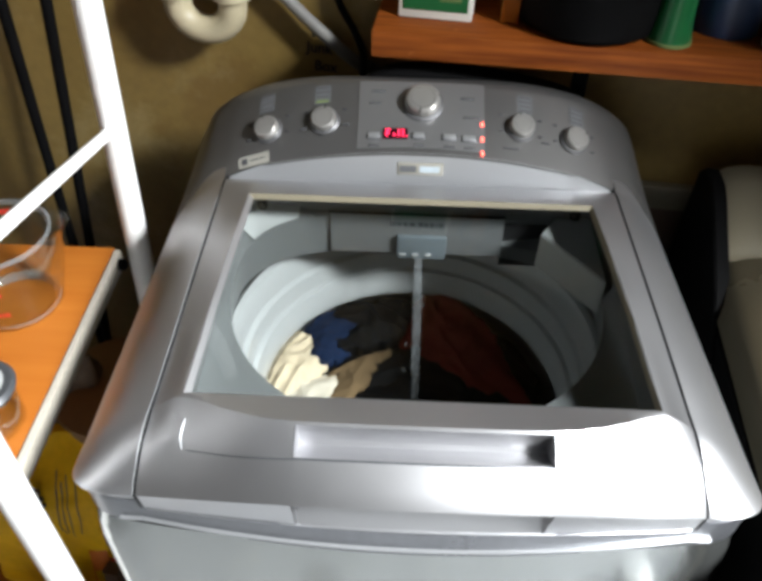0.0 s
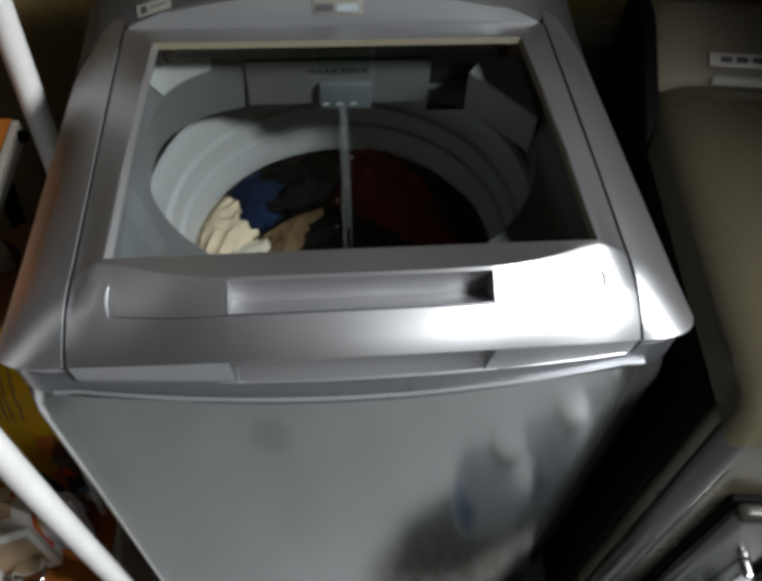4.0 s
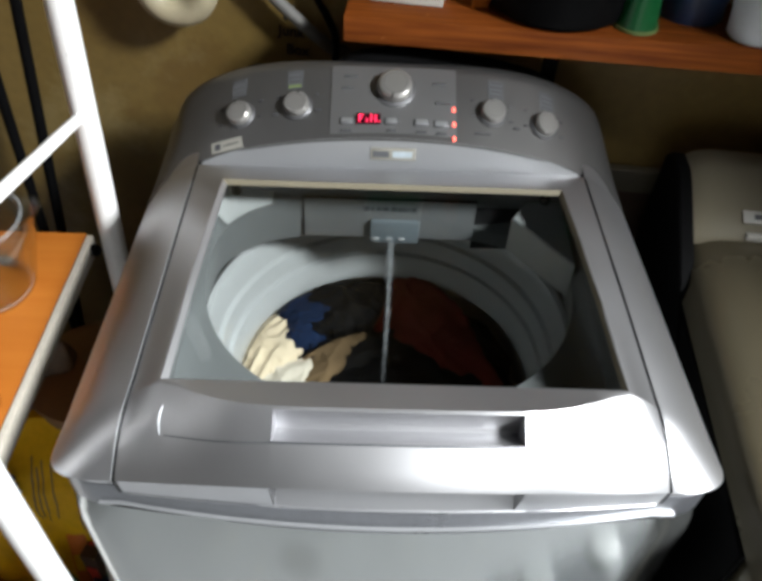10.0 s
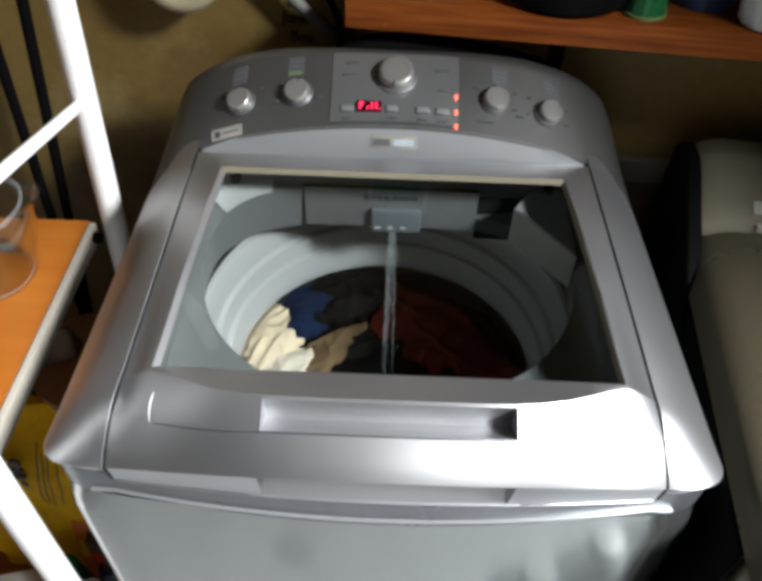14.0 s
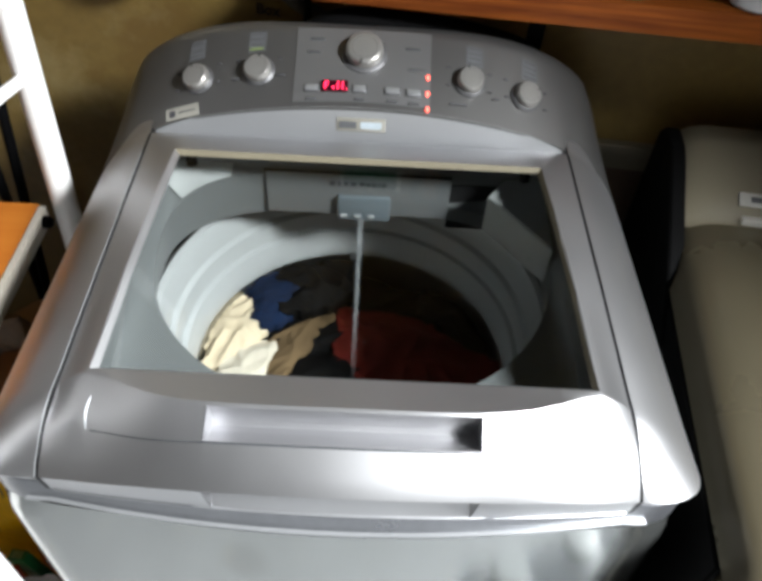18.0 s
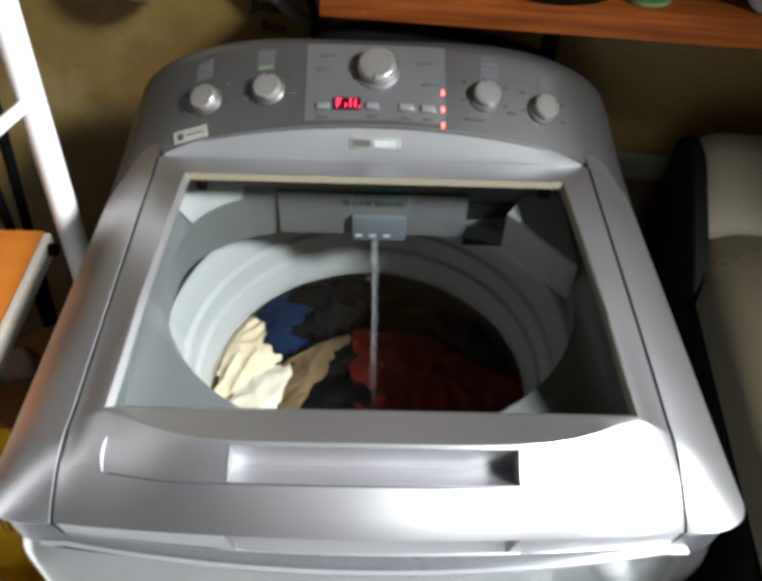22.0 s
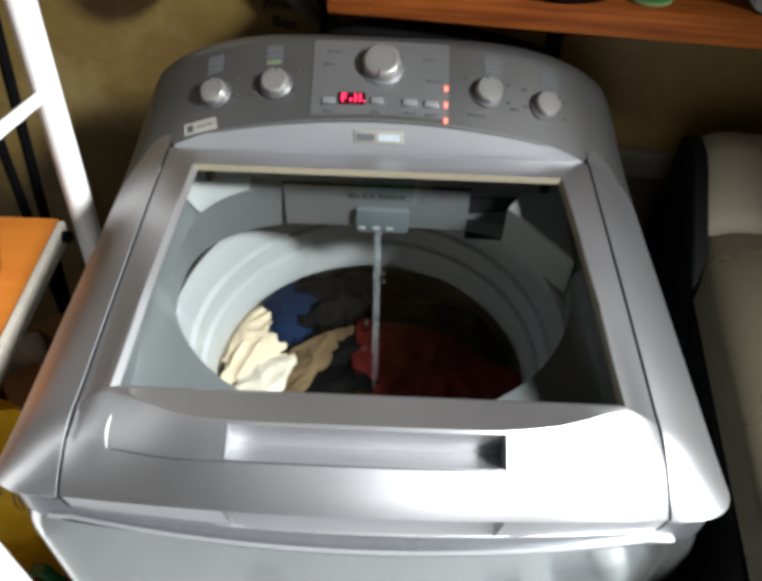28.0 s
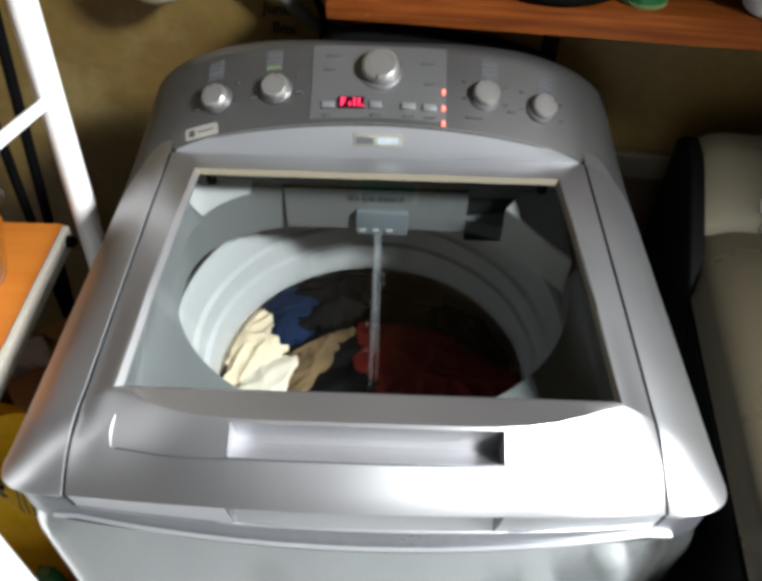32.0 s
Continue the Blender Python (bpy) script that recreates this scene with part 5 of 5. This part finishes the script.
soil = bag("yellow_bag", pose(-0.585, 0.315, 0.102, -3, 0, 0), 0.31, 0.17, 0.445, "yellow", "full yellow bag with black lettering standing on the low shelf", 3,
    [(0.016, 0.325, 0.0022, 0.13, "dark_print"), (0.024, 0.325, 0.0022, 0.10, "dark_print"), (0.032, 0.325, 0.0020, 0.12, "dark_print"), (0.047, 0.33, 0.0022, 0.11, "dark_print"), (0.085, 0.31, 0.0022, 0.13, "dark_print")])
words("lettering", "ons", 0.062, pose(-0.022, soil["front"] - 0.003, 0.345, 90, 0, 0) @ pose(0, 0, 0, 0, 0, 90), "dark_print", soil, 0.003)
bag("plastic_bag", pose(-0.525, 0.150, 0.102), 0.080, 0.070, 0.17, "jug", "crumpled white plastic bag on the low shelf", 8, [], 2.5)
bag("brown_bag", pose(-0.64, 0.40, 0.102, 0, 0, 8), 0.26, 0.10, 0.54, "brown_sack", "brown patterned sack standing behind the yellow bag", 12, [])
tagged(part("brown_pail", lathe([(0, 0), (0.10, 0), (0.115, 0.42), (0.112, 0.45), (0.07, 0.475), (0, 0.485)], 40, -0.490, 0.43), "pail_brown"), "brown rounded plastic pail on the floor behind the rack", "pail").location.z = 0.105


def carton(name, m, w, d, h, material, label, patches):
    c = thing(name, label, "box", m)
    b = part("carton", box(-w / 2, w / 2, -d / 2, d / 2, 0, h, 0.002, 2), material, c)
    for face_, u, v, pw, ph, m_ in patches:
        if face_ == "front":
            part("print_patch", box(u - pw / 2, u + pw / 2, -d / 2 - 0.001, -d / 2 + 0.001, v - ph / 2, v + ph / 2, 0), m_, b, smooth=False)
        elif face_ == "side":
            part("print_patch", box(w / 2 - 0.001, w / 2 + 0.001, u - pw / 2, u + pw / 2, v - ph / 2, v + ph / 2, 0), m_, b, smooth=False)
        else:
            part("print_patch", box(u - pw / 2, u + pw / 2, v - ph / 2, v + ph / 2, h - 0.001, h + 0.001, 0), m_, b, smooth=False)
    return c


carton("carton", pose(-0.590, 0.125, 0.102, 0, 0, 14), 0.10, 0.085, 0.190, "white_card", "small white carton with a red label on the low shelf",
       [("side", 0.0, 0.110, 0.060, 0.110, "red_print"), ("side", -0.015, 0.130, 0.018, 0.04, "yellow"), ("front", 0, 0.095, 0.075, 0.13, "card_board"), ("top", 0, 0, 0.05, 0.03, "card_board")])
carton("seed_box", pose(-0.497, 0.235, 0.102, 0, 0, -12), 0.030, 0.045, 0.20, "brown_dark", "dark brown box with red and green print on the low shelf", [("side", 0, 0.10, 0.030, 0.06, "green"), ("front", 0, 0.13, 0.02, 0.06, "red_print"), ("top", 0, 0.008, 0.018, 0.014, "red_print")])


carton("seed_packet", pose(-0.535, 0.222, 0.102, -6, 4, 10), 0.030, 0.022, 0.235, "orange_card", "orange printed seed packet leaning on the low shelf", [("front", 0, 0.15, 0.024, 0.05, "yellow"), ("top", 0, 0, 0.02, 0.015, "red_print")])
carton("seed_packet", pose(-0.515, 0.195, 0.102, 5, -5, -8), 0.028, 0.018, 0.215, "green", "green printed seed packet leaning on the low shelf", [("front", 0, 0.13, 0.022, 0.06, "lime"), ("top", 0, 0, 0.018, 0.012, "lime")])
carton("seed_packet", pose(-0.575, 0.160, 0.102, 3, 6, 22), 0.036, 0.020, 0.190, "red_print", "red printed seed packet standing on the low shelf", [("front", 0, 0.12, 0.026, 0.05, "white_card"), ("top", 0, 0, 0.02, 0.012, "yellow")])


def jar(m, r, h, material, cap, label):
    c = thing("jar", label, "jar", m)
    part("jar_body", lathe([(0, 0), (r * 0.92, 0), (r, 0.008), (r, h * 0.72), (r * 0.72, h * 0.86), (r * 0.70, h * 0.9), (0, h * 0.9)], 32), material, c)
    part("lid", lathe([(r * 0.74, h * 0.88), (r * 0.76, h * 0.9), (r * 0.76, h), (r * 0.7, h * 1.02), (0, h * 1.02)], 32), cap, c)


jar(pose(-0.560, 0.062, 0.102), 0.036, 0.075, "cup_glass", "chrome", "small clear glass jar with a metal lid")
jar(pose(-0.655, 0.085, 0.102), 0.040, 0.09, "white_plastic", "white_plastic", "white plastic tub on the low shelf")
jar(pose(-0.485, 0.21, 0.102), 0.030, 0.12, "cup_glass", "navy", "clear bottle with a dark cap on the low shelf")
for i, (px, py, tilt) in enumerate(((-0.468, 0.27, 4), (-0.474, 0.19, -5), (-0.466, 0.10, 3))):
    s_ = tagged(part("garden_stake", tube([(0, 0, 0), (0.0, 0.0, 0.34)], 0.006, 8), "edge_white"), "thin pale wooden stake standing on the low shelf", "stake", "stakes on the rack")
    s_.matrix_basis = pose(px, py, 0.102, tilt, 3, 0)

# black poles behind the rack
for i, (x0, x1) in enumerate(((-0.605, -0.655), (-0.500, -0.672))):
    pl = tagged(part("black_pole", tube([(x1, 0.685, 0.0), (x0, 0.695, 1.60)], 0.0090, 14), "black"), "thin black pole leaning on the wall", "pole", "black poles")

# ---- things on the wall ----
trap = thing("drain_trap", "cream plastic drain pipe trap on the wall", "pipe")
part("bend", tube(curve([(-0.372, 0.672, 1.21), (-0.372, 0.672, 1.12), (-0.366, 0.672, 1.091), (-0.344, 0.672, 1.074), (-0.316, 0.672, 1.074), (-0.294, 0.672, 1.091), (-0.288, 0.672, 1.12), (-0.288, 0.672, 1.21)], 40), 0.021, 20), "pvc", trap, "cream curved pipe bend")
for x_ in (-0.372, -0.288):
    part("collar", lathe([(0.021, 1.120), (0.0275, 1.122), (0.0275, 1.142), (0.021, 1.144)], 24, x_, 0.672), "pvc", trap, "pipe collar")
    part("wall_pipe", tube(curve([(x_, 0.672, 1.19), (x_, 0.672, 1.24), (x_, 0.69, 1.262), (x_, 0.725, 1.268)], 16), 0.020, 18), "pvc", trap)
cond = tagged(part("conduit", tube(curve([(-0.26, 0.70, 1.16), (-0.19, 0.695, 1.095), (-0.128, 0.692, 1.042), (-0.106, 0.700, 1.022), (-0.085, 0.724, 1.005)], 20), 0.0095, 14), "conduit"), "gray metal conduit slanting down the wall", "conduit")
cable = tagged(part("black_cable", tube(curve([(-0.150, 0.708, 1.20), (-0.140, 0.706, 1.12), (-0.112, 0.700, 1.07), (-0.098, 0.695, 1.03), (-0.104, 0.68, 0.95), (-0.10, 0.66, 0.88)], 24), 0.0055, 10), "black"), "black electric cable running down the wall", "cable")
note = thing("wall_note", "handwritten black words on the wall", "writing", pose(0, 0, 0))
words("word", "Junk", 0.0235, pose(-0.172, YW - 0.0012, 1.033, 90, 0, 0) @ pose(0, 0, 0, 0, 0, -3), "ink", note)
words("word", "Box", 0.0225, pose(-0.163, YW - 0.0012, 1.003, 90, 0, 0) @ pose(0, 0, 0, 0, 0, -3), "ink", note)
part("dot", lathe([(0, 0), (0.004, 0), (0, 0.001)], 12), "ink", note).matrix_basis = pose(-0.180, YW - 0.0005, 1.054, 90)
ss = part("wall_rail", box(0.25, 1.19, YW - 0.018, YW - 0.001, 0.80, 0.845, 0.003, 2), "trim")
tagged(ss, "off-white horizontal wooden rail on the wall", "rail", kind="structure")
panel = tagged(part("wall_panel", box(0.25, 1.19, YW - 0.008, YW - 0.001, 0.0, 0.80, 0.0, 1), "brown_dark", smooth=False), "dark brown lower wall panel", "wall panel", kind="structure")

for ob in (trap, cond, cable, note, ss, panel):
    ob.matrix_basis = ROOM @ ob.matrix_basis

# black drain hose behind the console
tagged(part("drain_hose", tube(curve([(-0.075, 0.605, 1.030), (-0.055, 0.603, 1.046), (-0.02, 0.602, 1.056), (0.04, 0.602, 1.058), (0.104, 0.602, 1.050), (0.172, 0.602, 1.037), (0.214, 0.603, 1.021), (0.245, 0.61, 0.985), (0.26, 0.63, 0.90)], 48), 0.0185, 18), "black"), "black ribbed drain hose behind the washing machine", "hose")

# ---- wooden wall shelf ----
wshelf = thing("wall_shelf", "reddish-brown wooden wall shelf crowded with things", "shelf", ROOM @ pose(-0.071, 0.575, 1.0945, 0, 0, 0))
part("board", box(0, 1.25, 0.0, YW - 0.002 - 0.575, 0, 0.036, 0.003, 2), "red_wood", wshelf, "thick reddish-brown board")
for bx in (0.292, 0.95):
    br = part("bracket", box(bx - 0.011, bx + 0.011, 0.06, 0.066, -0.22, -0.001, 0.001, 1), "black", wshelf, "black metal bracket")
    part("arm", box(bx - 0.011, bx + 0.011, 0.03, 0.142, -0.006, -0.0012, 0.001, 1), "black", br)

# things on the shelf
SZ = 1.1312
carton("seed_packet", ROOM @ pose(0.010, 0.645, SZ, 0, 0, -3), 0.10, 0.04, 0.12, "white_card", "white card box with a green printed front on the shelf", [("front", 0, 0.062, 0.088, 0.10, "green"), ("front", 0.02, 0.04, 0.03, 0.03, "lime"), ("front", -0.01, 0.06, 0.06, 0.012, "yellow")])
tagged(part("wooden_block", box(0.098, 0.122, 0.63, 0.69, SZ, SZ + 0.14, 0.002, 2), "orange_wood"), "narrow pale wooden block on the shelf", "block").matrix_basis = ROOM
pot = thing("black_pot", "large black cooking pot on the shelf", "pot", ROOM @ pose(0.215, 0.665, SZ))
part("pot_body", lathe([(0, 0), (0.085, 0), (0.095, 0.006), (0.098, 0.02), (0.100, 0.17), (0.103, 0.175), (0.100, 0.178), (0.096, 0.17), (0.094, 0.02), (0, 0.012)], 48), "black", pot)
part("rim", lathe([(0.099, 0.172), (0.104, 0.172), (0.106, 0.176), (0.104, 0.180), (0.099, 0.180)], 48), "black", pot, "rolled black rim")
for s in (-1, 1):
    part("handle", tube(curve([(s * 0.098, -0.03, 0.14), (s * 0.128, -0.028, 0.142), (s * 0.134, 0, 0.142), (s * 0.128, 0.028, 0.142), (s * 0.098, 0.03, 0.14)], 16), 0.006, 10), "black", pot, "black loop handle")
cup = thing("green_cup", "green plastic tumbler with a white rim, upside down on the shelf", "cup", ROOM @ pose(0.318, 0.615, SZ))
part("cup_body", lathe([(0.0285, 0.003), (0.0275, 0.010), (0.0245, 0.03), (0.0225, 0.06), (0.0215, 0.12), (0.020, 0.124), (0, 0.125)], 36), "green", cup)
part("rim", lathe([(0.026, 0.0), (0.0300, 0.0), (0.0300, 0.004), (0.026, 0.005)], 36), "lime", cup, "pale green rim")
whitecup = thing("white_mug", "white ceramic mug with dark pattern on the shelf", "mug", ROOM @ pose(0.470, 0.610, SZ))
part("mug_body", lathe([(0, 0.0), (0.030, 0.0), (0.034, 0.004), (0.043, 0.10), (0.0405, 0.10), (0.032, 0.008), (0, 0.006)], 36), "jug", whitecup)
tagged(part("brown_tin", lathe([(0, 0), (0.022, 0), (0.022, 0.15), (0, 0.152)], 24, 0.300, 0.690), "brown_dark"), "dark brown bottle on the shelf", "bottle").matrix_basis = ROOM @ pose(0, 0, SZ)
tagged(part("navy_tin", lathe([(0, 0), (0.045, 0), (0.045, 0.14), (0.04, 0.145), (0, 0.145)], 32, 0.40, 0.672), "navy"), "dark blue tin on the shelf", "tin").matrix_basis = ROOM @ pose(0, 0, SZ)


# ---- jugs on the floor ----
def grown(bm):
    """Brings a jug's part to the size of a large jug."""
    bm.transform(Matrix.Diagonal((1.10, 1.10, 1.20, 1)))
    return bm


def jug(m):
    c = thing("detergent_jug", "white plastic jug with blue label and white cap on floor", "jug", m, "jugs on the floor")

    def f(u, v):
        a = 2 * math.pi * u
        ca, sa = math.cos(a), math.sin(a)
        k = 1 / (abs(ca) ** 4 + abs(sa) ** 4) ** 0.25
        r = interp(v, [0, 0.03, 0.62, 0.75, 0.88, 0.93, 1.0], [0.060, 0.066, 0.066, 0.060, 0.036, 0.026, 0.025])
        kk = 1 + (k - 1) * interp(v, [0, 0.7, 0.9], [1, 0.8, 0])
        return (r * ca * kk, r * 0.85 * sa * kk, 0.255 * v)
    bm = grid(f, 40, 30, closed=True)
    bmesh.ops.holes_fill(bm, edges=bm.edges[:])
    part("jug_body", grown(bm), "jug", c)
    part("cap", grown(lathe([(0.027, 0.248), (0.031, 0.25), (0.031, 0.276), (0.028, 0.281), (0, 0.282)], 28)), "white_plastic", c, "white screw cap")

    def lab(u, v):
        a = radians(-235 + 215 * u)
        ca, sa = math.cos(a), math.sin(a)
        k = 1 / (abs(ca) ** 4 + abs(sa) ** 4) ** 0.25
        return (0.0668 * ca * k, 0.0668 * 0.85 * sa * k, 0.055 + 0.105 * v)
    lb = part("label", grown(grid(lab, 24, 2)), "blue_print", c, "blue paper label")
    part("print_bar", grown(box(-0.030, 0.030, -0.0595, -0.0575, 0.09, 0.105, 0)), "white_card", lb, smooth=False)
    part("handle", grown(tube(curve([(0.050, 0, 0.195), (0.068, 0, 0.185), (0.072, 0, 0.165), (0.062, 0, 0.14)], 12), 0.009, 12)), "jug", c)
    return c


j0 = jug(pose(0.3055, -0.156, 0.0, 0, 0, 8))
copy_thing(j0, pose(0.455, -0.1835, 0.0, 0, 0, -4))
copy_thing(j0, pose(0.600, -0.200, 0.0, 0, 0, 12))

# a small black hook on the floor under the rack
tagged(part("rubber_strap", tube(curve([(-0.70, 0.12, 0.008), (-0.675, 0.085, 0.008), (-0.685, 0.045, 0.008), (-0.71, 0.02, 0.008)], 14), 0.007, 10), "black"), "short black rubber strap on the floor", "strap")


# ---- frame of the added, unseen doorway in the side wall ----
df = thing("door_frame", "dull white frame round the added, unseen doorway", "door frame", kind="structure")
for a in ((-1.05, -1.01, 0.02, 2.70), (-0.165, -0.125, 0.02, 2.70), (-1.01, -0.165, 2.66, 2.70)):
    part("frame_bar", box(1.49, 1.53, a[0], a[1], a[2], a[3], 0.004, 1), "trim", df)
df.matrix_basis = ROOM
vent = tagged(part("vent_hose", tube(curve([(0.68, 0.60, 0.30), (0.68, 0.60, 0.80), (0.67, 0.61, 1.05), (0.67, 0.62, 1.09)], 20), 0.042, 20), "black"), "black flexible vent hose behind the dryer", "hose")


# ---- what moves ----
def motions():
    times = [i * 0.5 for i in range(65)]
    for n_, strand in enumerate(JETS):
        r = random.Random(n_)
        walk(strand, [(t, pose(r.uniform(-0.0016, 0.0016) + (0, -0.0018, 0.0018)[n_], r.uniform(-0.001, 0.001), r.uniform(-0.003, 0.0), 0, r.uniform(-0.4, 0.4) + (0, -0.3, 0.3)[n_], r.uniform(-3, 3))) for t in times])
    for n_, drop in enumerate(DROPS):
        r = random.Random(50 + n_)
        out = []
        t = 0.0
        while t < 32.01:
            k = (t * 1.25 + n_ * 0.37) % 1.0
            out.append((round(t, 2), pose(0.012 * math.sin(n_ * 2.1) * (0.4 + k), -0.004 - 0.09 * k + 0.006 * math.cos(n_ * 3.0), -0.01 - 0.18 * k * k)))
            t += 0.2
        if out[-1][0] < 32.0:
            out.append((32.0, out[-1][1]))
        walk(drop, out)
    first = pose(0.078, 0.400, 0.686, 0, 0, -36) @ pose(0, 0, 0, 26, 0, 0)
    walk(red, [(0.0, first), (13.2, first), (14.9, RED), (32.0, RED)])


motions()
